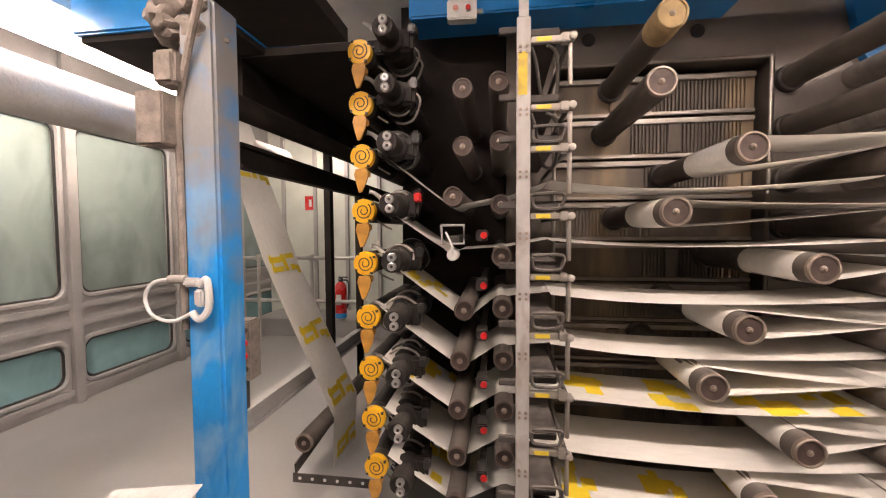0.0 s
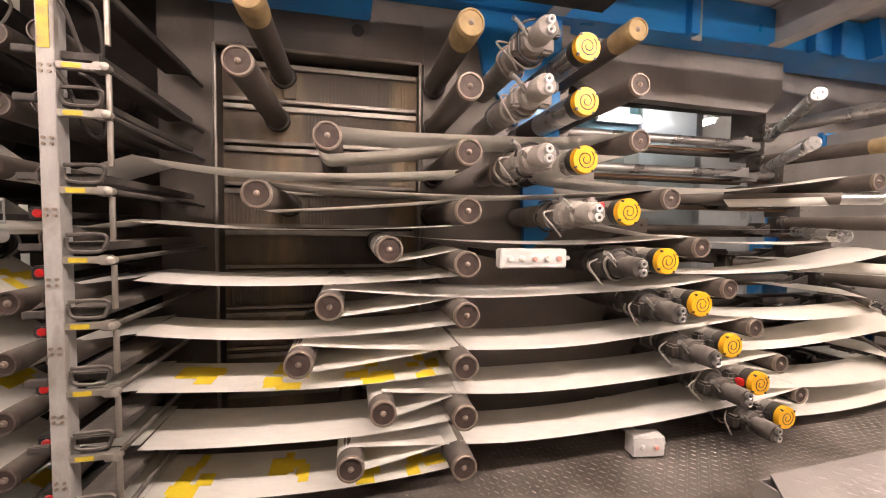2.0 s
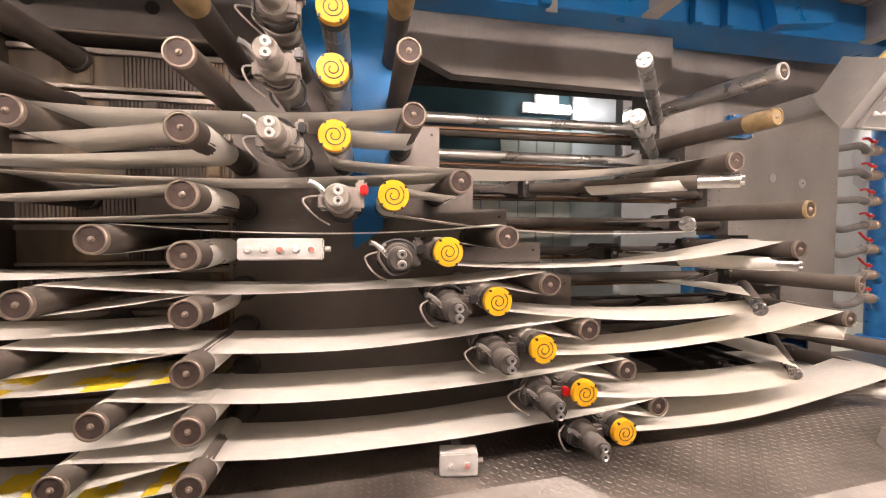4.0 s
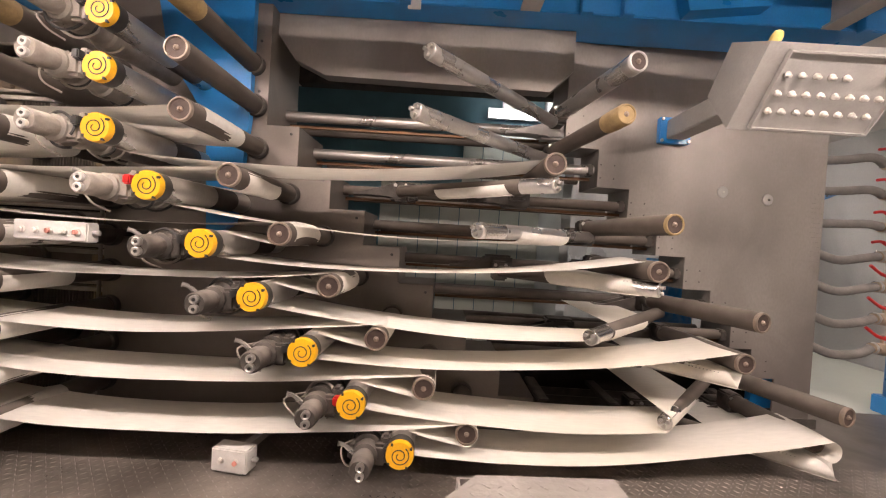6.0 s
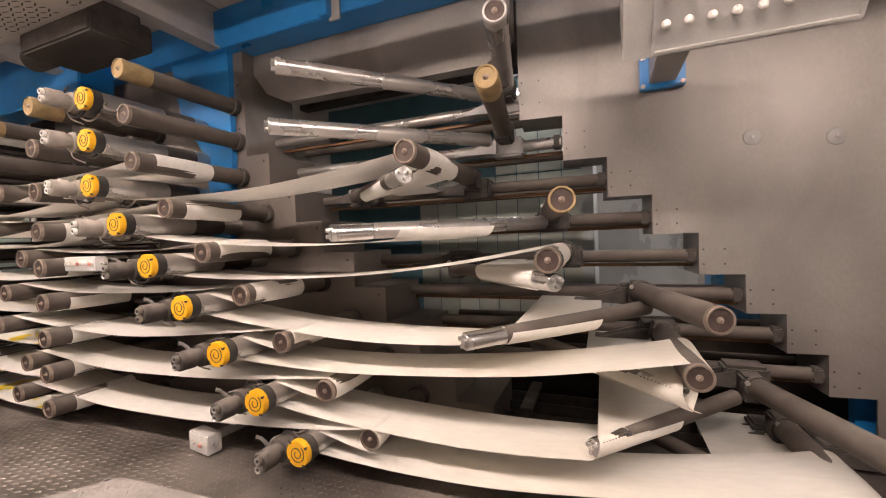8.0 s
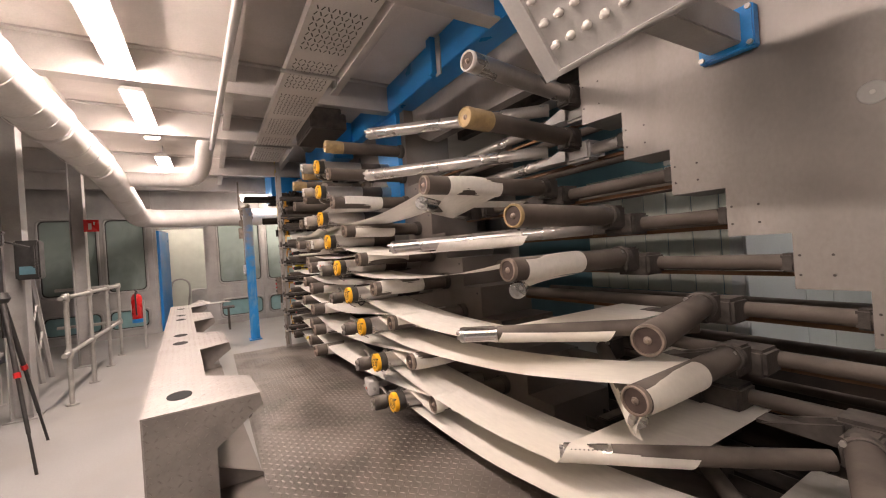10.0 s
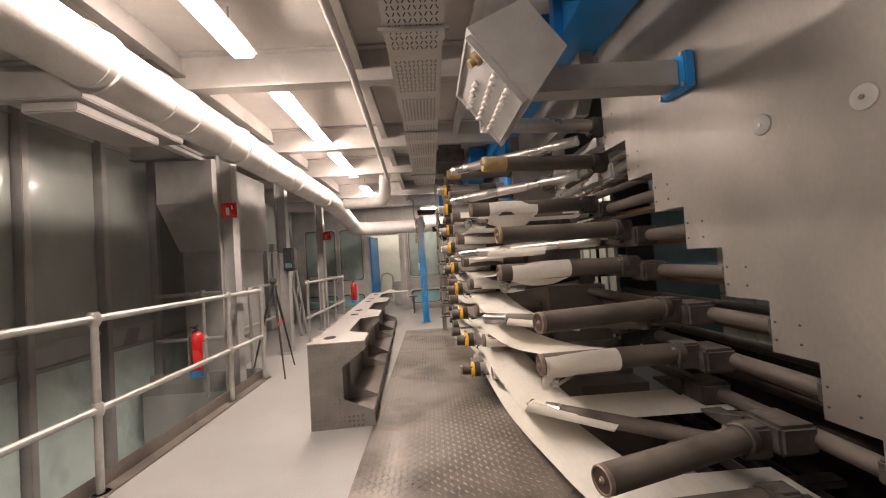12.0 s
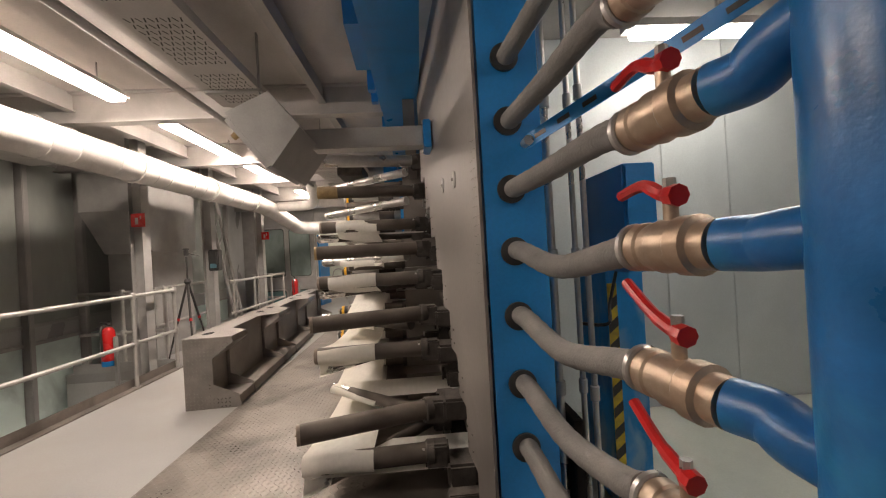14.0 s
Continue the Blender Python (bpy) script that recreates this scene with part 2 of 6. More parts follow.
M["worn_white"] = mat("chipped_white_paint", (0.40, 0.375, 0.355), 0.5, 0.1, var=0.2, scale=9, bump=0.2, stain=(0.20, 0.165, 0.14), stain_amt=0.8, stain_scale=9, stretch=(1, 1, 0.5))
# lightly dusty blue, darkened to put the manifold's shade into the base colour
M["blue_pipe"] = mat("shaded_dusty_blue_pipe_paint", (0.004, 0.12, 0.35), 0.33, var=0.35, scale=9, bump=0.15, stain=(0.012, 0.19, 0.36), stain_amt=0.6, stain_scale=6, dust=DUST, dust_amt=0.05)
M["amber_lens"] = mat("pale_amber_lens", (0.66, 0.52, 0.17), 0.4, var=0.15, scale=20, bump=0.05)
M["pencil"] = mat("pencil_line", (0.17, 0.15, 0.14), 0.7, var=0.2, scale=40)
M["ink_pale"] = mat("faint_yellow_print", (0.78, 0.66, 0.30), 0.75, var=0.1, scale=14, bump=0.03)
M["bay"] = mat("pale_sheet_wall", (0.60, 0.63, 0.63), 0.45, 0.05, var=0.12, scale=0.9, bump=0.05, stain=(0.38, 0.41, 0.42), stain_amt=0.5, stain_scale=0.7)
# darker, stained tread plate, only for the end face of the long cover
M["tread_end"] = mat("dark_tread_plate", (0.26, 0.235, 0.215), 0.42, 0.4, var=0.3, scale=5, stain=(0.16, 0.135, 0.12), stain_amt=0.6, stain_scale=3)
M["pane_grey"] = mat("hazy_grey_green_pane", (0.37, 0.385, 0.355), 0.22, 0.0, var=0.12, scale=0.8, bump=0.03, fine=8, stain=(0.25, 0.26, 0.25), stain_amt=0.4, stain_scale=0.9, stretch=(1, 1, 0.35), coat=0.3)
M["glass"] = glass_mat("dusty_glass", (0.25, 0.30, 0.28), 0.12, 0.92)
M["glass_pit"] = glass_mat("pale_pit_glass", (0.66, 0.76, 0.72), 0.2, 0.95)
M["glass_dark"] = glass_mat("dark_glass", (0.30, 0.38, 0.38), 0.1, 0.9)
M["glass_teal"] = glass_mat("teal_glass", (0.22, 0.36, 0.37), 0.1, 0.9)

# shade-black steel and dusty rubber have little sheen
for key, level in (("shade_black", 0.1), ("grime", 0.25), ("grime_shaded", 0.2), ("roller", 0.25), ("hub", 0.25), ("inner", 0.25), ("face_dark", 0.3)):
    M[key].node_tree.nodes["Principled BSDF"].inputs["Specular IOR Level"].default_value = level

# ---- mesh helpers ----
def part(name, bm, material, parent=None, label="", smooth=False, where=None):
    me = bpy.data.meshes.new(name)
    if smooth:
        for f in bm.faces:
            f.smooth = True
    bm.normal_update()
    bm.to_mesh(me)
    bm.free()
    if smooth:
        me.set_sharp_from_angle(angle=radians(38))
    me.materials.append(M[material])
    ob = new(name, me)
    if where is not None:
        ob.matrix_basis = where
    if parent is not None:
        ob.parent = parent
    if label:
        ob["label"] = label
    return ob

def shared(name, me, parent, m):
    ob = new(name, me)
    ob.parent = parent
    ob.matrix_basis = m
    return ob

def thing(name, at, label, category, group=""):
    ob = new(name)
    ob.location = at
    return tagged(ob, label, category, group)

def B():
    return bmesh.new()

def box(bm, c, s, bevel=0.0, m=None):
    r = bmesh.ops.create_cube(bm, size=1.0)
    vs = r["verts"]
    mm = Matrix.Translation(c) @ Matrix.Diagonal((*s, 1))
    bmesh.ops.transform(bm, matrix=(m @ mm) if m else mm, verts=vs)
    if bevel:
        es = list({e for v in vs for e in v.link_edges})
        bmesh.ops.bevel(bm, geom=es, offset=bevel, segments=2, affect="EDGES")
    return bm

def frame_at(p0, p1):
    d = Vector(p1) - Vector(p0)
    return Matrix.Translation(p0) @ d.to_track_quat("Z", "Y").to_matrix().to_4x4(), d.length

def lathe(bm, p0, p1, prof, seg=24, cap=True):
    """Rings (distance along the axis, radius) about the axis from p0 towards p1."""
    m, _ = frame_at(p0, p1)
    rings = []
    for h, r in prof:
        rings.append([bm.verts.new(m @ Vector((r * math.cos(2 * math.pi * i / seg), r * math.sin(2 * math.pi * i / seg), h))) for i in range(seg)])
    for a, b in zip(rings, rings[1:]):
        for i in range(seg):
            bm.faces.new((a[i], a[(i + 1) % seg], b[(i + 1) % seg], b[i]))
    if cap:
        bm.faces.new(rings[0][::-1])
        bm.faces.new(rings[-1])
    return bm

def cyl(bm, p0, p1, r, seg=20, bevel=0.0):
    L = (Vector(p1) - Vector(p0)).length
    b = min(bevel, r * 0.5, L * 0.4)
    prof = [(0, r - b), (b, r), (L - b, r), (L, r - b)] if b else [(0, r), (L, r)]
    return lathe(bm, p0, p1, prof, seg)

def tube(bm, pts, r, seg=8, cap=True):
    """A round tube through points, with a steady twist."""
    pts = [Vector(p) for p in pts]
    up = Vector((0, 0, 1))
    rings = []
    for i, p in enumerate(pts):
        t = (pts[min(i + 1, len(pts) - 1)] - pts[max(i - 1, 0)]).normalized()
        a = up - up.dot(t) * t
        if a.length < 0.05:
            a = Vector((1, 0, 0)) - t.x * t
        a.normalize()
        up = a
        b = t.cross(a)
        rr = r[i] if isinstance(r, (list, tuple)) else r
        rings.append([bm.verts.new(p + rr * (math.cos(2 * math.pi * k / seg) * a + math.sin(2 * math.pi * k / seg) * b)) for k in range(seg)])
    for a, b in zip(rings, rings[1:]):
        for i in range(seg):
            bm.faces.new((a[i], b[i], b[(i + 1) % seg], a[(i + 1) % seg]))
    if cap:
        bm.faces.new(rings[0])
        bm.faces.new(rings[-1][::-1])
    return bm

def bez(pts, n=10):
    """Smooth points through control points."""
    pts = [Vector(p) for p in pts]
    out = []
    for i in range(len(pts) - 1):
        p0, p1, p2, p3 = pts[max(i - 1, 0)], pts[i], pts[i + 1], pts[min(i + 2, len(pts) - 1)]
        for k in range(n):
            t = k / n
            out.append(0.5 * (2 * p1 + (p2 - p0) * t + (2 * p0 - 5 * p1 + 4 * p2 - p3) * t * t + (3 * p1 - p0 - 3 * p2 + p3) * t ** 3))
    return out + [pts[-1]]

def prism(bm, poly, axis, a, b):
    """A polygon of two coordinates pushed from a to b along the third axis."""
    def put(u, v, w):
        return {"x": (w, u, v), "y": (u, w, v), "z": (u, v, w)}[axis]
    lo = [bm.verts.new(put(u, v, a)) for u, v in poly]
    hi = [bm.verts.new(put(u, v, b)) for u, v in poly]
    n = len(poly)
    bm.faces.new(lo)
    bm.faces.new(hi[::-1])
    for i in range(n):
        bm.faces.new((lo[i], hi[i], hi[(i + 1) % n], lo[(i + 1) % n]))
    bmesh.ops.recalc_face_normals(bm, faces=bm.faces)
    return bm

def structure(name, bm, material, label=""):
    ob = part(name, bm, material, None, label)
    return tagged(ob, label or name.replace("_", " "), name.split("_")[0], "", "structure")

def boxes(*bs, bevel=0.0):
    bm = B()
    for c, s in bs:
        box(bm, c, s, bevel)
    return bm

def slab(x0, x1, y0, y1, z0, z1, bevel=0.0, bm=None):
    return box(bm or B(), ((x0 + x1) / 2, (y0 + y1) / 2, (z0 + z1) / 2), (x1 - x0, y1 - y0, z1 - z0), bevel)

# ---- the setting ----
WX, LY, TOP = -2.75, -3.7, 2.95
HOLE = (3.06, 9.6, -3.62, -2.33)
bm = B()
for x0, x1, y0, y1 in ((-6.5, 9.6, -2.33, 6.0), (-6.5, HOLE[0], -3.7, -2.33)):
    slab(x0, x1, y0, y1, -0.12, 0.0, bm=bm)
structure("floor", bm, "floor", "grey painted concrete floor with scuffs and dust")
structure("ground_lower", slab(-6.5, 9.6, -3.7, -2.0, -2.62, -2.5), "concrete", "pale concrete floor of the pit below")
structure("wall_pit", slab(3.06, 9.6, -2.33, -2.25, -2.5, -0.121), "wallp", "grey wall under the walkway edge")
structure("wall_pit_end", slab(2.98, 3.06, -3.7, -2.331, -2.5, -0.121), "wallp", "grey wall at the end of the pit")
structure("floor_bay", slab(5.46, 9.55, 1.52, 4.88, 0.0, 0.004), "block", "pale painted floor of the bay beyond the press")
structure("tread_floor", slab(0.55, 9.0, -0.80, 1.5, 0.0, 0.006), "tread", "worn steel tread plate floor beside the machine")
structure("ceiling", slab(-6.5, 9.6, -3.9, 6.0, TOP, TOP + 0.1), "ceil", "stained light grey ceiling panels")
structure("wall_back", slab(-6.5, 9.6, 6.0, 6.1, -0.12, TOP), "wallp", "grey sheet wall behind the machine")
structure("wall_end", slab(9.6, 9.7, -3.9, 6.1, -2.6, TOP), "wallp", "plain grey end wall")
structure("wall_far", slab(-6.6, -6.5, -3.9, 6.1, -2.6, TOP), "wallp", "plain grey wall of the room beyond the door")

def lozenges(x0, x1, y0, y1, pitch, z):
    vs, fs = [], []
    nx, ny = int((x1 - x0) / pitch), int((y1 - y0) / pitch)
    for i in range(nx):
        for j in range(ny):
            cx, cy = x0 + (i + 0.5) * pitch, y0 + (j + 0.5) * pitch
            a = radians(45 if (i + j) % 2 else -45)
            c, s = math.cos(a), math.sin(a)
            k = len(vs)
            for u, v, h in ((-0.42, 0, 0), (0, -0.12, 0), (0.42, 0, 0), (0, 0.12, 0), (-0.22, 0, 1), (0.22, 0, 1)):
                vs.append((cx + pitch * (c * u - s * v), cy + pitch * (s * u + c * v), z + h * 0.0022))
            fs += [(k, k + 1, k + 5, k + 4), (k + 1, k + 2, k + 5), (k + 2, k + 3, k + 4, k + 5), (k + 3, k, k + 4)]
    me = bpy.data.meshes.new("tread_pattern")
    me.from_pydata(vs, [], fs)
    me.materials.append(M["lug"])
    return tagged(new("tread_pattern", me), "raised lozenge pattern of the steel tread plate", "tread pattern", "", "stuff")
lozenges(0.55, 8.6, -0.80, 0.6, 0.036, 0.006)

# window wall at the far end, with a doorway
def window_wall():
    # (y0, y1, z0, z1) openings: doorway, tall panes, low panes
    opens = [(-1.88, -1.09, 0.0, 1.99)]
    ys = [(-3.55, -2.75), (-2.65, -2.05), (-0.85, -0.05), (0.07, 0.92), (1.04, 1.95), (2.07, 2.98), (3.1, 4.0), (4.12, 5.0)]
    for a, b in ys:
        opens += [(a, b, 0.84, 2.2), (a, b, 0.14, 0.50)]
    cuts_y = sorted({-3.9, 6.0} | {o[0] for o in opens} | {o[1] for o in opens})
    cuts_z = sorted({-2.6, TOP} | {o[2] for o in opens} | {o[3] for o in opens})
    bm = B()
    for y0, y1 in zip(cuts_y, cuts_y[1:]):
        run = None
        for z0, z1 in zip(cuts_z, cuts_z[1:]):
            hole = any(o[0] <= y0 and y1 <= o[1] and o[2] <= z0 and z1 <= o[3] for o in opens)
            if not hole:
                run = (run[0], z1) if run else (z0, z1)
            if run and (hole or z1 == TOP):
                slab(WX - 0.1, WX, y0, y1, run[0], run[1], bm=bm)
                run = None
    structure("wall_window", bm, "mullion", "grey framed partition wall with dusty panes")
    i = 0
    for a, b in ys:
        for z0, z1, g in ((0.84, 2.2, "glass"), (0.14, 0.50, "glass_teal")):
            i += 1
            w = tagged(new("window_%d" % i), "dusty glazed pane with dark rubber gasket in grey frame", "window", "panes of the partition", "structure")
            w.location = (WX, (a + b) / 2, (z0 + z1) / 2)
            hw, hz = (b - a) / 2, (z1 - z0) / 2
            part("pane", box(B(), (-0.05, 0, 0), (0.012, 2 * hw - 0.03, 2 * hz - 0.03)), g, w).visible_shadow = False
            for nm, r, dx, mt in (("gasket", 0.011, -0.012, "black"), ("window_frame", 0.02, 0.0, "mullion")):
                ins = 0.02 if nm == "gasket" else -0.004
                rr, pts = 0.09, []
                for cy, cz, a0 in ((1, 1, 0), (-1, 1, 90), (-1, -1, 180), (1, -1, 270)):
                    for k in range(7):
                        an = radians(a0 + 15 * k)
                        pts.append((dx, cy * (hw - ins - rr) + rr * math.cos(an), cz * (hz - ins - rr) + rr * math.sin(an)))
                pts.append(pts[0])
                part(nm, tube(B(), pts, r, 6, cap=False), mt, w, smooth=True)
            # corner fillets behind the rounded frame
            bm = B()
            for cy in (-1, 1):
                for cz in (-1, 1):
                    prism(bm, [(cy * hw, cz * hz), (cy * (hw - 0.07), cz * hz), (cy * (hw - 0.018), cz * (hz - 0.018)), (cy * hw, cz * (hz - 0.07))], "x", -0.03, -0.004)
            part("corner_fillet", bm, "mullion", w)
    # ribs and rails proud of the partition
    for z in (0.06, 0.60, 0.74):
        structure("trim_rail", slab(WX + 0.001, WX + 0.025, -0.95, 5.0, z, z + 0.05, 0.004), "mullion", "grey horizontal rail of the partition")
    for y in (-1.96, -0.98, 0.01, 0.98, 2.01, 3.04, 4.06):
        structure("trim_post", slab(WX + 0.001, WX + 0.05, y - 0.035, y + 0.035, 0.0, TOP - 0.02, 0.004), "mullion", "grey upright of the partition")
    d = tagged(new("door_1"), "open blue steel door in the grey partition", "door", "", "structure")
    d.location = (WX - 0.02, -1.85, 0)
    part("door_leaf", box(B(), (-0.36, 0.0, 0.99), (0.72, 0.045, 1.96), 0.004, Matrix.Rotation(radians(-8), 4, "Z")), "blue", d)
    part("door_handle", cyl(B(), (-0.66, 0.05, 1.0), (-0.56, 0.06, 1.0), 0.01), "steel", d)
window_wall()
# the room beyond the door
structure("wall_beyond", slab(-5.2, -5.1, -2.6, 0.6, 0, TOP), "block", "pale wall in the room beyond the door")
t = thing("ceiling_light", (-4.3, -1.3, 2.55), "bright fluorescent fitting in the room beyond the door", "ceiling light", "ceiling lights")
part("diffuser", box(B(), (0, 0, 0), (0.16, 1.3, 0.06), 0.01), "lamp_win", t)
part("housing", box(B(), (0, 0, 0.06), (0.2, 1.34, 0.05), 0.005), "white", t)
part("hanger", box(B(), (0, 0, 0.24), (0.03, 0.03, 0.32)), "steel", t)
t = thing("pipe", (-4.0, -1.3, 2.2), "pale lagged pipe in the room beyond the door", "pipe")
part("lagging", cyl(B(), (0, -1.2, 0), (0, 1.5, 0), 0.07), "pipe", t, smooth=True)
part("hanger", box(B(), (0, 0, 0.41), (0.03, 0.03, 0.68)), "steel", t)
t = thing("machine_cabinet", (-4.2, -1.15, 0), "low grey machine cabinet beyond the door", "cabinet")
part("body", box(B(), (0, 0, 0.35), (0.5, 0.5, 0.7), 0.02), "grey", t)
part("hoop", tube(B(), bez([(0, -0.35, 0.2), (0, -0.3, 0.85), (0, -0.6, 0.9), (0, -0.7, 0.3)]), 0.02), "grey", t, smooth=True)

# pit side: tall panel wall, columns
structure("wall_pit_side", slab(-2.64, 9.6, LY - 0.2, LY - 0.12, -2.5, TOP), "wallp", "tall grey panel wall across the pit")
PIT_X = [-1.6, -0.75, 0.1, 0.95, 1.79, 2.64, 3.45, 4.29, 5.13, 5.98, 6.82, 7.67, 8.5]
for i, x in enumerate(PIT_X):
    structure("trim_mullion", slab(x - 0.035, x + 0.035, LY - 0.119, LY - 0.02, -2.5, TOP - 0.01, 0.006), "mullion", "grey upright of the panel wall")
    if i + 1 < len(PIT_X):
        x1 = PIT_X[i + 1]
        for z0, z1, g in ((0.72, 2.72, "pane_grey"), (-1.0, 0.46, "glass_pit"), (-2.3, -1.2, "glass_pit")):
            w = tagged(new("window_pit"), "tall dull pane of the wall across the pit", "window", "pit panes", "structure")
            part("pane", slab(x + 0.05, x1 - 0.05, LY - 0.118, LY - 0.1, z0, z1, 0.003), g, w)
            bm = B()
            for zz in (z0 - 0.02, z1 + 0.02):
                slab(x + 0.036, x1 - 0.036, LY - 0.119, LY - 0.085, zz - 0.02, zz + 0.02, bm=bm)
            part("window_frame", bm, "mullion", w)

# ---- ceiling: beams, lamps, tray, pipes ----
for i, x in enumerate((-2.2, -0.6, 1.5, 2.92, 4.70, 6.55, 8.5)):
    bm = B()
    slab(x - 0.06, x + 0.06, -3.8, 0.72, 2.66, 2.675, bm=bm)
    slab(x - 0.01, x + 0.01, -3.8, 0.72, 2.675, TOP - 0.002, bm=bm)
    slab(x - 0.06, x + 0.06, -3.8, 0.72, TOP - 0.02, TOP - 0.004, bm=bm)
    structure("ceiling_beam", bm, "beam", "light grey painted steel ceiling beam")
for y in (-2.12, -0.75, 0.12):
    bm = B()
    slab(-2.6, 9.5, y - 0.035, y + 0.035, 2.775, 2.79, bm=bm)
    slab(-2.6, 9.5, y - 0.008, y + 0.008, 2.79, TOP - 0.003, bm=bm)
    structure("ceiling_purlin", bm, "beam", "thin grey steel purlin under the ceiling")

def ceiling_light(x0, x1, y, z, m="lamp"):
    t = thing("ceiling_light", ((x0 + x1) / 2, y, z), "long white fluorescent ceiling light, switched on", "ceiling light", "ceiling lights")
    L = x1 - x0
    bm = B()
    prism(bm, [(-0.075, 0.03), (-0.06, 0.0), (0.06, 0.0), (0.075, 0.03)], "x", -L / 2, L / 2)
    part("diffuser", bm, m, t, "glowing diffuser")
    bm = B()
    prism(bm, [(-0.09, 0.031), (0.09, 0.031), (0.05, 0.085), (-0.05, 0.085)], "x", -L / 2 - 0.02, L / 2 + 0.02)
    part("housing", bm, "white", t)
    for s in (-1, 1):
        part("hanger", cyl(B(), (s * L * 0.36, 0, 0.085), (s * L * 0.36, 0, TOP - z), 0.006, 8), "steel", t)
for x0, x1 in ((-1.15, 0.1), (1.12, 2.5), (2.88, 4.42), (5.06, 6.5), (7.2, 8.6)):
    ceiling_light(x0, x1, -1.48, 2.72)

def cable_tray(x0, x1, y, z, w=0.30):
    t = thing("cable_tray", (x0, y, z), "perforated light grey cable tray hung under the ceiling", "cable tray")
    L, n = x1 - x0, 0
    bm = B()
    slab(0, L, -w / 2, -w / 2 + 0.004, 0, 0.06, bm=bm)
    slab(0, L, w / 2 - 0.004, w / 2, 0, 0.06, bm=bm)
    part("side_rail", bm, "beam", t)
    part("bottom", slab(0, L, -w / 2 + 0.004, w / 2 - 0.004, 0, 0.004), "beam", t)
    vs, fs = [], []
    k = 0
    while k * 0.62 + 0.5 < L:
        for i in range(9):
            for j in range(10):
                cx, cy = k * 0.62 + 0.06 + i * 0.056, (j - 4.5) * (w - 0.05) / 10
                q = len(vs)
                d = 0.006 * (1 if (i + j) % 2 else -1)
                vs += [(cx - 0.018, cy - 0.004 - d, -0.0006), (cx + 0.018, cy - 0.004 + d, -0.0006), (cx + 0.018, cy + 0.004 + d, -0.0006), (cx - 0.018, cy + 0.004 - d, -0.0006)]
                fs.append((q, q + 3, q + 2, q + 1))
        k += 1
    me = bpy.data.meshes.new("slot_pattern")
    me.from_pydata(vs, [], fs)
    me.materials.append(M["grime"])
    o = tagged(new("slot_pattern", me), kind="stuff")
    o.parent = t
    part("cable", tube(B(), [(i * 0.5, 0.04 * math.sin(i * 1.7), 0.03) for i in range(int(L / 0.5) + 1)], 0.022, 8), "black", t, smooth=True)
    for xx in (0.8, 2.8, 4.6, 6.2):
        if xx < L:
            part("hanger", slab(xx, xx + 0.035, w / 2 + 0.001, w / 2 + 0.008, -0.08, TOP - z - 0.003), "grey", t)
            part("bracket", boxes(((xx + 0.018, 0, -0.012), (0.035, w + 0.06, 0.02)), bevel=0.003), "grey", t)
cable_tray(1.0, 9.4, -0.295, 2.55, 0.34)

def pipe_run(name, label, pts, r, bands=(), mt="pipe", seg=28):
    t = thing(name, pts[0], label, "pipe")
    o = Vector(pts[0])
    bm = tube(B(), [Vector(p) - o for p in pts], r, seg)
    part("lagging", bm, mt, t, smooth=True)
    for (a, b, rr) in bands:
        part("band", cyl(B(), Vector(a) - o, Vector(b) - o, rr, seg, 0.004), "pipe", t, smooth=True)
    return t
PY, PZ, PR = -1.97, 2.385, 0.165
elbow = [(-1.9 + 0.4 * (1 - math.sin(a)), PY + 0.4 * (1 - math.cos(a)), 2.11) for a in [radians(9 * i) for i in range(11)]]
straight = [(9.4 - 0.5 * i, PY, PZ) for i in range(18)] + [(0.3, PY, PZ - 0.04), (-0.4, PY, PZ - 0.14), (-1.0, PY, 2.16), (-1.3, PY, 2.11)]
t = pipe_run("duct_pipe", "large white lagged pipe with strapped seams, dusty underneath",
             straight + elbow + [(-1.9, 0.4, 2.11), (-1.9, 1.4, 2.12), (-1.9, 2.6, 2.13)], PR - 0.01,
             [((x, PY, PZ), (x + 0.03, PY, PZ), PR + 0.007) for x in (1.3, 2.7, 4.2, 5.7, 7.2, 8.7)])
rng = random.Random(4)
x = 8.6
while x > 1.0:
    a = rng.uniform(-0.03, 0.03)
    part("strap_seam", tube(B(), [(x - 9.4 + a * math.cos(q), (PR + 0.0) * math.sin(q), (PR + 0.0) * math.cos(q)) for q in [k * math.pi / 14 for k in range(29)]], 0.003, 5, cap=False), "pipe", t, smooth=True)
    x -= rng.uniform(0.2, 0.6)
pipe_run("branch_pipe", "narrower lagged pipe branching off and rising to the ceiling",
         bez([(0.3, -1.82, 2.40), (0.38, -1.4, 2.39), (0.5, -1.12, 2.40), (0.75, -1.01, 2.50), (1.1, -0.96, 2.70), (1.32, -0.84, 2.80), (1.36, -0.42, 2.81)], 8), 0.095)
pipe_run("conduit", "thin white conduit fixed under the ceiling", [(9.4, -0.72, 2.63), (5.0, -0.76, 2.63), (1.2, -0.9, 2.63)], 0.027, mt="beam", seg=10)
t = thing("ceiling_motor_unit", (2.6, 0.05, 2.52), "dark grey motor unit hung over the machine", "motor")
part("housing", boxes(((0, 0, 0), (0.7, 0.34, 0.16)), ((0.1, 0.0, 0.12), (0.4, 0.28, 0.1)), bevel=0.012), "grime", t)
part("motor", cyl(B(), (-0.6, 0, 0), (-0.35, 0, 0), 0.075, 20, 0.01), "grime", t, smooth=True)
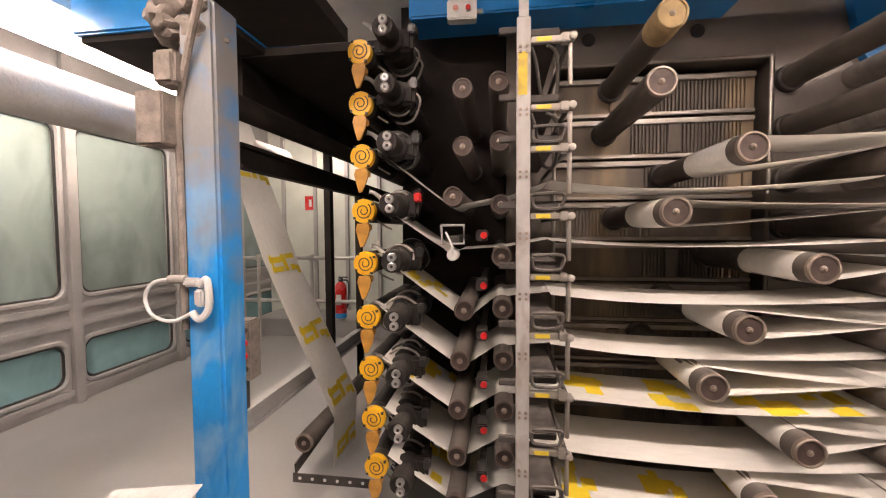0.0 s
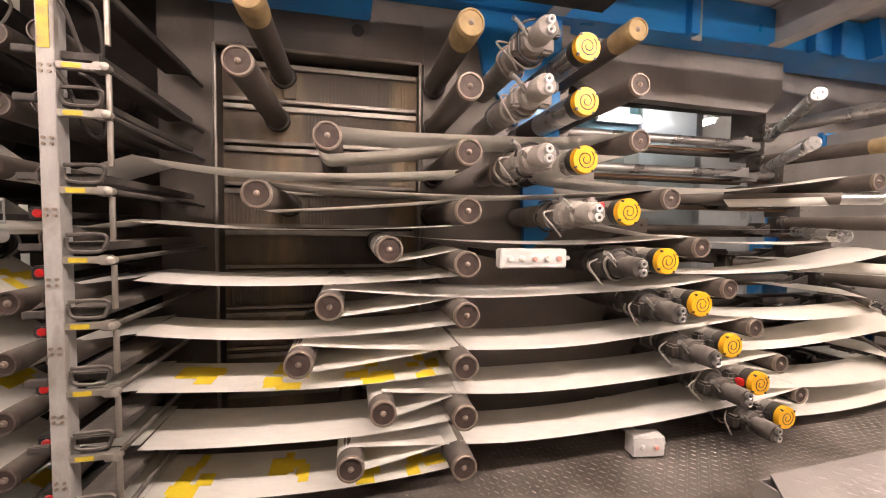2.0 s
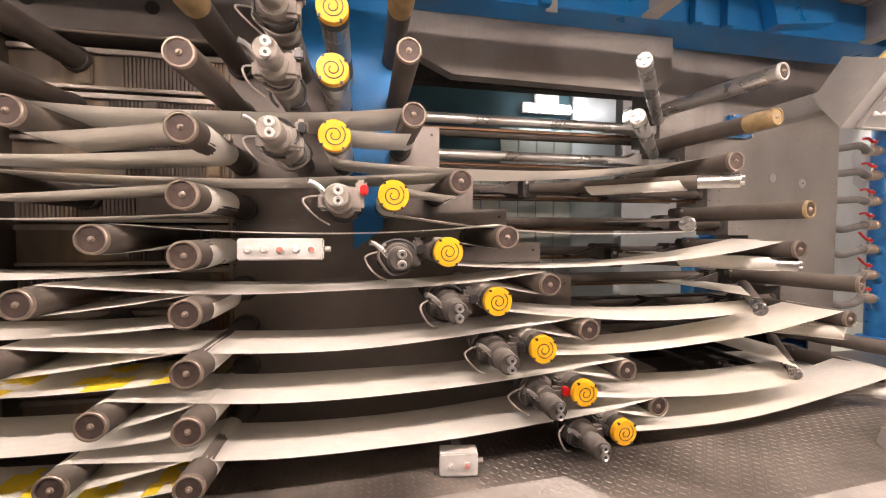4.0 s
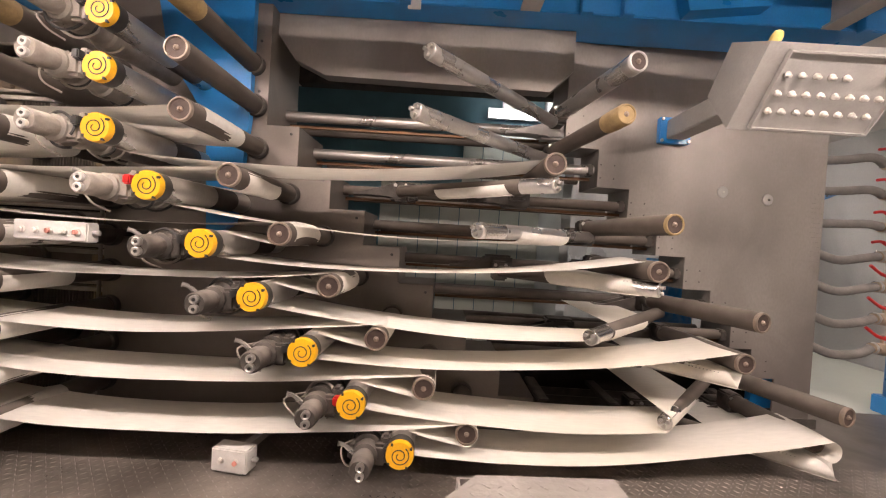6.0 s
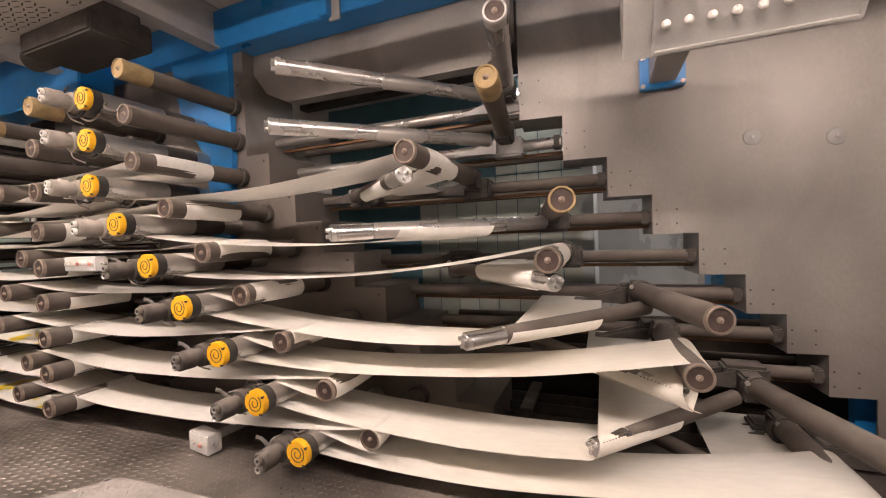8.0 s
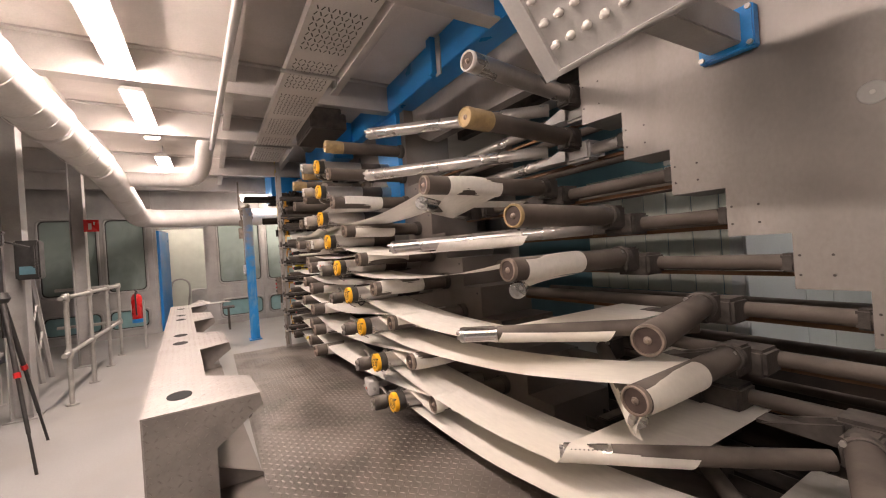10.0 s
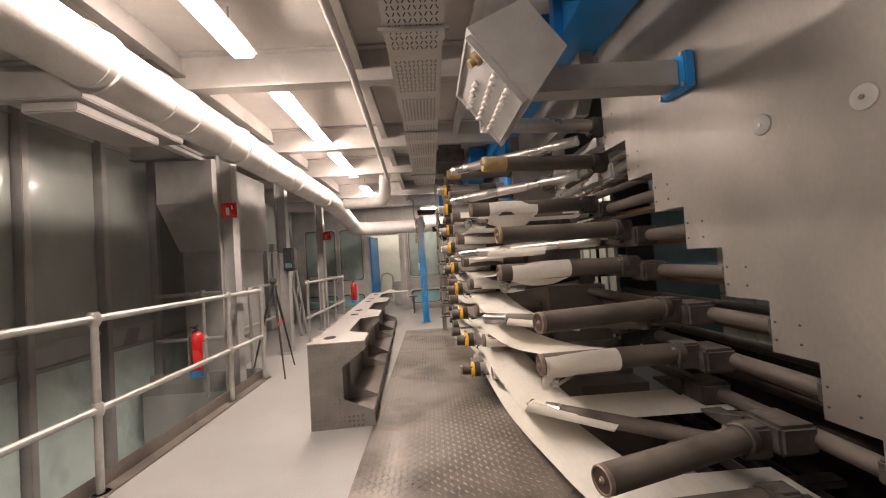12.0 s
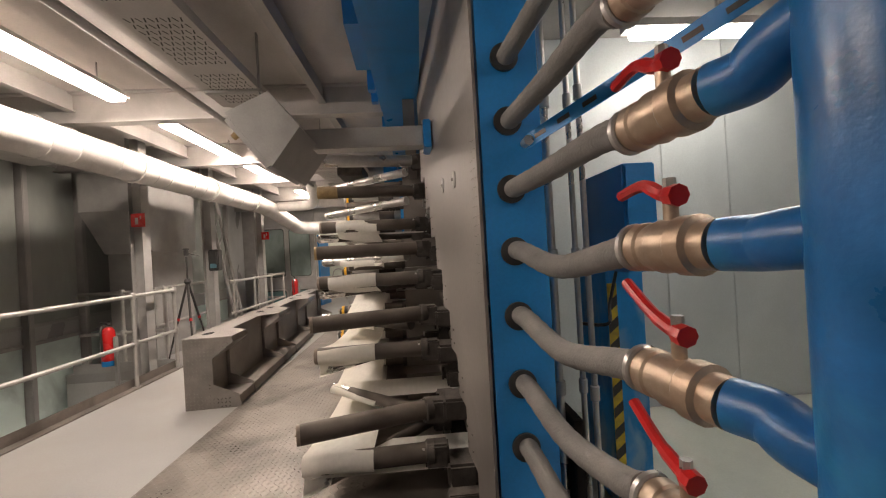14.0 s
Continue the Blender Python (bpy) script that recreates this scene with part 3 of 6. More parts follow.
part("hanger", boxes(((0, 0, 0.3), (0.05, 0.05, 0.26))), "grey", t)
t = thing("duct_box", (4.3, -3.02, 2.68), "pale grey boxed duct with grille on the pit wall", "duct")
part("casing", boxes(((0, 0, 0.0), (1.2, 0.6, 0.2)), bevel=0.01), "beam", t)
part("outlet", boxes(((0.1, 0.02, -0.14), (0.9, 0.4, 0.08)), bevel=0.01), "beam", t)
for i in range(6):
    part("slat", slab(-0.45 + 0.15 * i, -0.34 + 0.15 * i, 0.301, 0.31, -0.03, 0.03), "grime", t)
part("hanger", slab(-0.5, -0.46, -0.02, 0.02, 0.1, 0.268), "grey", t)
part("hanger", slab(0.46, 0.5, -0.02, 0.02, 0.1, 0.268), "grey", t)
t = thing("wall_light", (3.15, -3.0, 2.66), "pale unlit strip light hung beside the boxed duct", "strip light")
part("diffuser", slab(-0.45, 0.45, -0.05, 0.05, -0.04, 0.0, 0.008), "white", t)
part("housing", slab(-0.47, 0.47, -0.06, 0.06, 0.001, 0.04, 0.004), "beam", t)
part("hanger", slab(-0.3, -0.28, -0.01, 0.01, 0.04, 0.289), "steel", t)
part("hanger", slab(0.28, 0.3, -0.01, 0.01, 0.04, 0.289), "steel", t)

# ---- machine frame ----
STEP_L = [(3.08, 1.89), (3.29, 1.61), (3.51, 1.38), (3.74, 1.16), (3.98, 0.93), (4.21, 0.70), (4.44, 0.47), (4.67, 0.24)]
FY = 0.77
machine = tagged(new("printing_press"), "grey steel side frame of a printing press with stepped edge", "printing press")
# stepped block
poly = [(2.08, 0.006)]
xs = [3.08, 3.29, 3.51, 3.74, 3.98, 4.21, 4.44, 4.67]
zs = [1.89, 1.61, 1.38, 1.16, 0.93, 0.70, 0.47, 0.24]
poly += [(4.9, 0.006), (4.9, 0.24)]
for x, z in zip(xs[::-1], zs[::-1]):
    poly += [(x, z)]
    nz = {0.24: 0.47, 0.47: 0.70, 0.70: 0.93, 0.93: 1.16, 1.16: 1.38, 1.38: 1.61, 1.61: 1.89, 1.89: 2.49}[z]
    poly += [(x, nz)]
poly += [(3.08, 2.78), (2.08, 2.78)]
clean = [poly[0]]
for p in poly[1:]:
    if p != clean[-1]:
        clean.append(p)
part("stepped_block", prism(B(), clean, "y", FY, FY + 0.5), "face", machine)
part("upright_panel", slab(0.62, 0.9, FY, FY + 0.2, 0.006, 2.78), "face_dark", machine)
part("lintel", slab(0.901, 2.079, FY, FY + 0.2, 2.30, 2.78), "face", machine)
for x, z in ((1.09, 2.45), (1.68, 2.46)):
    part("frame_hole", cyl(B(), (x, FY - 0.003, z), (x, FY + 0.02, z), 0.037), "black", machine)
bm = B()
for a, b in (((0.9, 2.30), (2.06, 2.30)), ((2.06, 2.30), (2.06, 0.1)), ((0.9, 2.30), (0.9, 0.1))):
    tube(bm, [(a[0], FY - 0.004, a[1]), (b[0], FY - 0.004, b[1])], 0.011, 8)
part("opening_rim", bm, "trim", machine, smooth=True)
bm = B()
for (x, z) in zip(xs[1:], zs[:-1]):
    cyl(bm, (x - 0.05, FY - 0.002, z - 0.05), (x - 0.05, FY + 0.01, z - 0.05), 0.009, 10)
for z in (2.1, 2.3, 2.42):
    cyl(bm, (3.02, FY - 0.002, z), (3.02, FY + 0.01, z), 0.009, 10)
tagged(part("bolt_holes", bm, "black", machine), kind="stuff")
part("header", prism(B(), [(3.081, 2.52), (3.2, 2.36), (3.4, 2.27), (4.9, 2.25), (5.05, 2.4), (5.05, 2.78), (3.081, 2.78)], "y", FY + 0.1, FY + 0.2), "plate", machine)
# recessed louvred panels
for i in range(9):
    z1 = 2.27 - 0.25 * i
    pn = thing("louvre_panel", (1.48, FY + 0.12, z1 - 0.12), "sooty stained ribbed metal panel set in the press opening", "panel", "louvre panels")
    part("sheet", box(B(), (0, 0.03, 0), (1.16, 0.02, 0.24)), "inner", pn)
    part("top_strip", box(B(), (0, 0.0, 0.098), (1.14, 0.03, 0.028), 0.004), "trim", pn)
    part("bottom_strip", box(B(), (0, 0.0, -0.108), (1.14, 0.03, 0.02), 0.004), "trim", pn)
    bm = B()
    a, b = ((-0.02, 0.55) if i % 2 == 0 else (-0.55, 0.05))
    if i == 1:
        a, b = -0.1, 0.55
    n = int((b - a) / 0.021)
    for k in range(n):
        box(bm, (a + 0.021 * k, 0.012, -0.005), (0.009, 0.014, 0.175))
    part("ribs", bm, "inner", pn)
    part("clamp", box(B(), (-0.2 + 0.33 * (i % 3), 0.0, -0.005), (0.07, 0.03, 0.17), 0.006), "inner", pn)
# the press interior is coloured black for its shade
structure("wall_press_inside", slab(0.6, 3.0, 1.2, 1.25, 0.006, 2.8), "shade_black", "dark inside of the press")

# right cover plate with stepped edge
XR = [5.06, 5.31, 5.55, 5.78, 6.005, 6.22, 6.40, 6.575]
ZR = [1.93, 1.665, 1.433, 1.21, 0.98, 0.77, 0.565, 0.35]
XE = 7.07
PYR = 1.05
cover = tagged(new("press_cover"), "bare steel cover plate with stepped edge and pencil notes", "machine cover")
cover.matrix_basis = Matrix.Translation((XR[1], 1.02, 0)) @ Matrix.Rotation(radians(5), 4, "Z") @ Matrix.Translation((-XR[1], -PYR, 0))
poly = [(XR[0], 2.76)]
for i, (x, z) in enumerate(zip(XR, ZR)):
    poly.append((x, z))
    if i + 1 < len(XR):
        poly.append((XR[i + 1], z))
poly += [(6.77, ZR[-1]), (6.77, 0.02), (XE, 0.02), (XE, 2.76)]
part("cover_sheet", prism(B(), poly, "y", PYR, PYR + 0.012), "plate", cover)
bm = B()
for i, (x, z) in enumerate(zip(XR, ZR)):
    x1 = XR[i + 1] if i + 1 < len(XR) else 6.77
    slab(x, x1, PYR + 0.013, PYR + 0.3, z, z + 0.012, bm=bm)
    zt = 2.76 if i == 0 else ZR[i - 1]
    slab(x, x + 0.012, PYR + 0.013, PYR + 0.3, z + 0.013, zt, bm=bm)
part("edge_flange", bm, "plate", cover)
me = bpy.data.meshes.new("rivet")
b_ = B(); cyl(b_, (0, 0, 0), (0, 0.004, 0), 0.005, 8); b_.to_mesh(me); b_.free(); me.materials.append(M["grime"])
for i, (x, z) in enumerate(zip(XR, ZR)):
    zt = 2.3 if i == 0 else ZR[i - 1]
    for dx in (0.02, 0.12):
        for f in (0.25, 0.6):
            shared("rivet", me, cover, Matrix.Translation((x + dx, PYR - 0.003, z + (zt - z) * f)))
for x, z in ((6.257, 1.70), (6.613, 1.667)):
    c = part("plug_cap", lathe(B(), (x, PYR - 0.001, z), (x, PYR - 0.05, z), [(0, 0.042), (0.004, 0.04), (0.006, 0.03)], 24), "grey", cover, "round pale plug", smooth=True)
    part("plug_screw", cyl(B(), (x, PYR - 0.010, z), (x, PYR - 0.014, z), 0.008, 10), "steel", c)
# pencil marks: unreadable, plain thin bars
bm = B()
rng = random.Random(11)
for r in range(17):
    z = 1.74 - 0.036 * r
    x = 6.99 + rng.uniform(-0.015, 0.015)
    while x < 7.055:
        w = rng.uniform(0.006, 0.022)
        box(bm, (x, PYR - 0.0008, z + rng.uniform(-0.004, 0.004)), (w, 0.001, rng.uniform(0.0008, 0.0022)))
        x += w + rng.uniform(0.004, 0.012)
tagged(part("pencil_notes", bm, "pencil", cover, "faint handwritten marks"), kind="stuff")
# blue housing behind the cover
side = tagged(new("press_side_housing"), "blue painted side housing of the press with hose openings", "machine housing")
part("side_wall", slab(7.0, 7.06, 1.195, 1.42, 0.006, 2.78), "blue", side)
part("side_edge", slab(6.77, 6.999, 1.36, 1.42, 0.006, 2.78), "blue", side)

# blue top beams
beam = tagged(new("press_top_beam"), "long blue painted steel beam along the top of the press", "beam")
part("lower_beam", slab(0.3, 6.9, FY - 0.10, FY + 0.25, 2.66, 2.94, 0.006), "blue", beam)
for x in (3.9, 5.0, 5.25, 6.7):
    part("stiffener", slab(x, x + 0.07, FY - 0.16, FY - 0.101, 2.64, 2.93, 0.004), "blue", beam)
part("end_box", slab(0.1, 1.75, 0.42, FY - 0.101, 2.47, 2.93, 0.01), "blue", beam)
part("splice_plate", slab(3.95, 4.03, FY - 0.115, FY - 0.101, 2.62, 2.92, 0.003), "grey", beam)
part("slant_box", prism(B(), [(5.55, 2.93), (5.62, 2.66), (6.1, 2.72), (6.15, 2.93)], "y", FY - 0.2, FY - 0.101), "blue", beam)
part("gusset", prism(B(), [(2.36, 2.78), (2.99, 2.78), (2.99, 1.9), (2.93, 1.25), (2.76, 1.12), (2.72, 1.9), (2.46, 2.28)], "y", FY - 0.05, FY - 0.004), "blue", beam)

part("back_beam", slab(3.0, 5.3, 1.45, 1.55, 2.43, 2.94, 0.004), "grime", beam, "dark beam deeper in the press")
bed = thing("press_bed", (4.7, 1.1, 0.006), "dark grimy bed with channel rails under the press gap", "machine bed")
# sump and low plate are coloured black for the shade in the gap
part("sump", slab(0.0, 2.3, 0.0, 0.47, 0.0, 0.03, 0.004), "shade_black", bed)
part("back_plate", slab(0.0, 2.25, 0.42, 0.46, 0.031, 0.62, 0.004), "shade_black", bed, "shade-black low plate")
for i in range(3):
    bm = B()
    yy = -0.06 + 0.17 * i
    slab(0.1, 2.3, yy, yy + 0.05, 0.031, 0.045, bm=bm)
    slab(0.1, 2.3, yy, yy + 0.008, 0.0451, 0.10, bm=bm)
    part("channel_rail", bm, "grime", bed)
for i in range(4):
    part("cross_tie", slab(0.3 + 0.5 * i, 0.38 + 0.5 * i, -0.08, 0.41, 0.101, 0.135, 0.006), "grime", bed)
# back wall seen through the gap
t = tagged(new("wall_panels"), "pale green panelled wall behind the press", "wall", "", "structure")
part("backing", slab(2.2, 5.35, 2.92, 2.98, 0.0, 2.94), "teal", t)
me = bpy.data.meshes.new("panel")
b_ = B(); box(b_, (0, 0, 0), (0.225, 0.02, 0.60), 0.006); b_.to_mesh(me); b_.free(); me.materials.append(M["block"])
for i in range(10):
    for j in range(4):
        if (j < 3 and i > 1) or i > 5:
            shared("panel", me, t, Matrix.Translation((3.13 + 0.235 * i, 2.905, 0.36 + 0.615 * j)))
part("cross_wall", slab(5.36, 5.44, 2.0, 4.9, 0.0, 2.94), "bay", t, "pale cross wall of the bay")
for a, b in ((2.005, 2.9), (2.906, 3.45), (3.456, 4.4), (4.406, 4.89)):
    part("tall_panel", slab(5.441, 5.452, a, b, 0.02, 2.9, 0.004), "bay", t, "tall pale sheet panel")
t = thing("strip_light", (5.0, 2.80, 2.71), "bright strip light behind the press", "strip light")
part("tube", box(B(), (0, 0, 0), (0.6, 0.05, 0.04), 0.01), "lamp_cool", t)
part("housing", box(B(), (0, 0.06, 0.03), (0.64, 0.06, 0.12), 0.005), "white", t)
part("mount", box(B(), (0, 0.06, 0.17), (0.3, 0.05, 0.16)), "white", t)

# ---- rollers ----
RZ = [2.13, 1.883, 1.617, 1.378, 1.137, 0.91, 0.672, 0.438, 0.209]
RR = 0.06
def roller(x, y, z, y1, r=RR, label="dark brown rubber-covered web roller with worn steel rim", tan=False, mt="roller", rim="ring"):
    t = thing("web_roller", (x, y, z), label, "roller", "web rollers")
    L = y1 - y
    part("barrel", lathe(B(), (0, 0.012, 0), (0, L, 0), [(0, r * 0.97), (0.006, r), (L - 0.012, r)], 28), mt, t, smooth=True)
    if tan:
        part("wrapped_end", lathe(B(), (0, 0.0, 0), (0, L, 0), [(0, r * 0.96), (0.01, r * 1.06), (0.03, r * 1.03), (0.10, r * 1.07), (0.16, r * 1.02)], 24), "roller_tan", t, "tan fluff-covered end", smooth=True)
    e = part("end_rim", lathe(B(), (0, 0.013, 0), (0, -1, 0), [(0, r * 1.0), (0.016, r * 0.99), (0.019, r * 0.94), (0.019, r * 0.84), (0.010, r * 0.80), (0.010, 0.012)], 28, cap=False), "roller_tan" if tan else rim, t, smooth=True)
    part("end_disc", cyl(B(), (0, 0.012, 0), (0, 0.001, 0), r * 0.82, 24), "hub", e)
    part("axle", lathe(B(), (0, 0.002, 0), (0, -1, 0), [(0, 0.014), (0.006, 0.012), (0.008, 0.007), (0.014, 0.005)], 12), "ring", e, smooth=True)
    part("base_collar", cyl(B(), (0, L - 0.05, 0), (0, L - 0.002, 0), r * 1.22, 20, 0.006), "grime", t, smooth=True)
    return t

EX = 2.14
EZ = [2.167, 1.90, 1.62, 1.365, 1.13, 0.903, 0.67, 0.44, 0.21]
for k in range(9):
    roller(EX, -0.05, EZ[k], FY, tan=(k == 0))
DR = [(1.245, 2.19), (1.21, 1.93), (1.545, 1.664), (1.273, 1.418), (1.803, 1.193), (1.552, 0.95), (1.427, 0.711), (1.78, 0.47), (1.64, 0.235)]
for k, (x, z) in enumerate(DR):
    roller(x, 0.0, z, FY + 0.13, tan=(k == 0))
BX = [2.70, 2.70, 2.705, 2.944, 3.183, 3.416, 3.649, 3.878, 4.114]
BY = [-0.05, -0.05, -0.05, -0.054, -0.046, -0.03, -0.012, 0.008, 0.03]
HX = [2.99, 3.014, 3.037, 3.255, 3.49, 3.725, 3.96, 4.203, 4.431]
HZ = [2.26, 2.001, 1.734, 1.455, 1.20, 0.965, 0.722, 0.485, 0.255]
HY = [-0.01, -0.008, 0.004, 0.03, 0.06, 0.09, 0.12, 0.147, 0.186]
for k in range(9):
    roller(HX[k], HY[k], HZ[k], FY, r=0.056, tan=(k == 0))

def spiral_pts(r, turns=1.8, n=40, y=0.0):
    return [((r * (0.16 + 0.54 * i / n)) * math.cos(turns * 2 * math.pi * i / n + 2.2), y, (r * (0.16 + 0.54 * i / n)) * math.sin(turns * 2 * math.pi * i / n + 2.2)) for i in range(n + 1)]

def drive_roller(x, y, z, y1, r=0.066, body="steel"):
    """A tension roller whose end carries a yellow cap with an engraved spiral."""
    t = thing("drive_roller", (x, y, z), "steel drive roller with yellow end cap and black spiral", "roller", "yellow-capped rollers")
    L = y1 - y
    c = part("end_cap", lathe(B(), (0, 0.03, 0), (0, -1, 0), [(0, r * 1.0), (0.024, r), (0.03, r * 0.95), (0.031, 0.004)], 36), "yellow", t, "bright yellow plastic cap", smooth=True)
    part("spiral", tube(B(), spiral_pts(r, y=-0.001), 0.0025, 5), "black", c, "black engraved spiral")
    bm = B()
    for a in (0.6, 2.2, 3.8, 5.3):
        box(bm, (r * 0.95 * math.cos(a), 0.004, r * 0.95 * math.sin(a)), (0.011, 0.012, 0.011))
    tagged(part("notches", bm, "black", c), kind="stuff")
    part("collar", lathe(B(), (0, 0.031, 0), (0, 1, 0), [(0, r * 0.99), (0.05, r * 0.99), (0.051, r * 0.9)], 28), "black", t, smooth=True)
    part("barrel", cyl(B(), (0, 0.082, 0), (0, L, 0), r * 0.93, 28), body, t, smooth=True)
    part("dark_band", cyl(B(), (0, L * 0.55, 0), (0, L * 0.55 + 0.22, 0), r * 0.95, 28, 0.004), "roller", t, smooth=True)
    return t

def actuator(x, y, z, y1, seed, s=1.0):
    """A dust-caked adjusting shaft with end connectors and cable loops."""
    rng = random.Random(seed)
    t = thing("web_actuator", (x, y, z), "dust-caked web adjusting shaft with connectors and cable loops", "actuator", "adjusting shafts")
    L = y1 - y
    prof = [(0, 0.036), (0.008, 0.041), (0.085, 0.043), (0.09, 0.036), (0.12, 0.036), (0.125, 0.05), (0.16, 0.053), (0.165, 0.042), (0.2, 0.042), (0.205, 0.058), (0.27, 0.056), (0.28, 0.045), (0.36, 0.05), (0.37, 0.06), (0.45, 0.055), (L, 0.05)]
    # seeds from 40 up are the left stack, its shade put into the metal
    light = "fluff" if (seed < 7) else "grime" if seed < 40 else "grime_shaded"
    part("shaft", lathe(B(), (0, 0.0, 0), (0, L, 0), prof, 20), light, t, smooth=True)
    for sgn in (-1, 1):
        c = part("connector", lathe(B(), (0.004, 0.005, 0.017 * sgn), (0.004, -1, 0.017 * sgn), [(0, 0.016), (0.022, 0.016), (0.024, 0.012), (0.02, 0.009)], 14), "white" if light == "fluff" else "steel", t, smooth=True)
        part("screw", cyl(B(), (0.004, -0.014, 0.017 * sgn), (0.004, -0.018, 0.017 * sgn), 0.006, 8), "black", c)
    # clamp lobes on the side
    bm = B()
    box(bm, (0.055, 0.16, 0.0), (0.06, 0.05, 0.085), 0.012)
    part("clamp", bm, light, t)
    part("lug", box(B(), (0.075, 0.19, 0.045), (0.04, 0.06, 0.05), 0.01), light, t)
    part("lug", box(B(), (-0.05, 0.2, -0.01), (0.05, 0.07, 0.06), 0.01), light, t)
    part("lever", tube(B(), bez([(-0.03, 0.12, 0.0), (-0.075, 0.11, 0.045), (-0.10, 0.10, 0.055)], 5), [0.009] * 5 + [0.008] * 5 + [0.011]), "steel", t, smooth=True)
    part("sensor", boxes(((0.085, 0.13, 0.03), (0.028, 0.04, 0.035)), bevel=0.005), "red" if seed % 4 == 2 else "black", t)
    for i in range(4):
        yy = rng.uniform(0.12, 0.5)
        r0 = rng.uniform(0.055, 0.075)
        a0 = rng.uniform(0, 6.28)
        pts = [(r0 * (1 + 0.12 * math.sin(3 * a)) * math.cos(a + a0), yy + 0.035 * a / 3, r0 * math.sin(a + a0)) for a in [k * 0.45 for k in range(13)]]
        part("cable", tube(B(), bez(pts, 2), 0.0055, 6), "fluff" if i % 2 else "black", t, smooth=True)
    t.scale = (1.22, 1.0, 1.22)
    part("hanging_wire", tube(B(), bez([(-0.05, 0.25, 0.02), (-0.10 - rng.uniform(0, 0.04), 0.2, 0.0), (-0.085, 0.18, -0.06), (-0.04, 0.22, -0.09)], 5), 0.004, 6), "fluff", t, smooth=True)
    return t

for k in range(9):
    drive_roller(BX[k], BY[k], RZ[k], FY)
    dx = [-0.235, -0.24, -0.235, -0.225, -0.215, -0.205, -0.195, -0.18, -0.17][k]
    dz = [0.03, 0.03, 0.0, -0.012, -0.025, -0.03, -0.035, -0.04, -0.04][k]
    actuator(BX[k] + dx, BY[k] - 0.07, RZ[k] + dz, FY, 3 + k)

# ---- rails, carriages and turning bars between the two frames ----
GZ = [2.045, 1.79, 1.545, 1.31, 1.085, 0.865, 0.65, 0.44]
GL = [3.08, 3.29, 3.51, 3.74, 3.98, 4.21, 4.44, 4.67]
GR = [5.30, 5.30, 5.545, 5.775, 6.0, 6.215, 6.395, 6.57]
for k in range(8):
    t = thing("guide_rail", (GL[k], 1.085 + 0.0875 * (GR[k] - 5.3), GZ[k]), "dusty round steel guide rail spanning the press gap", "rail", "guide rails")
    L = GR[k] - GL[k]
    part("rod", cyl(B(), (0.002, 0, 0), (L - 0.002, 0, 0), 0.036, 20), "steel" if k in (0, 1) else "roller", t, smooth=True)
    part("back_rod", cyl(B(), (0.002, 0.34, -0.02), (L - 0.002, 0.34, -0.02), 0.03, 16), "roller", t, smooth=True)
    part("track", box(B(), (L / 2, 0.06, -0.055), (L - 0.01, 0.03, 0.02)), "rust", t, "brown edge track")
    part("end_block", box(B(), (L - 0.03, 0, 0), (0.05, 0.075, 0.08), 0.008), "grime", t)

def bar_y(bar, t):
    return [bar[0][i] + (bar[1][i] - bar[0][i]) * t for i in range(3)]

def turning_bar(e, b, r=0.038, tip="chrome", body="roller", label="angled turning bar with perforated chrome tip"):
    """A 45 degree bar from its free end e to its carriage b."""
    t = thing("turning_bar", e, label, "turning bar", "turning bars")
    d = Vector(b) - Vector(e)
    L = d.length
    u = d / L
    part("tip", lathe(B(), (0, 0, 0), d, [(0, r * 0.9), (0.004, r), (0.19, r)], 24), tip, t, "perforated bright tip", smooth=True)
    part("bar", cyl(B(), u * 0.191, u * L, r * 0.99, 24), body, t, smooth=True)
    bm = B()
    side = u.cross(Vector((0, 0, 1)))
    for s in (-1, 0, 1):
        c = side * (0.018 * s) + Vector((0, 0, 0.012 if s else -0.016)) - u * 0.001
        cyl(bm, c, c - u * 0.016, 0.0095, 10)
    part("end_screws", bm, "steel", t)
    bm = B()
    for i in range(9):
        c = u * (0.03 + 0.017 * i) + side * (r * 0.72) + Vector((0, 0, r * 0.69))
        cyl(bm, c - side * 0.002, c + side * 0.002 + Vector((0, 0, 0.0005)), 0.003, 6)
        c = u * (0.03 + 0.017 * i) - side * (r * 0.72) + Vector((0, 0, r * 0.69))
        cyl(bm, c + side * 0.002, c - side * 0.002 + Vector((0, 0, 0.0005)), 0.003, 6)
    tagged(part("air_holes", bm, "black", t), kind="stuff")
    return t

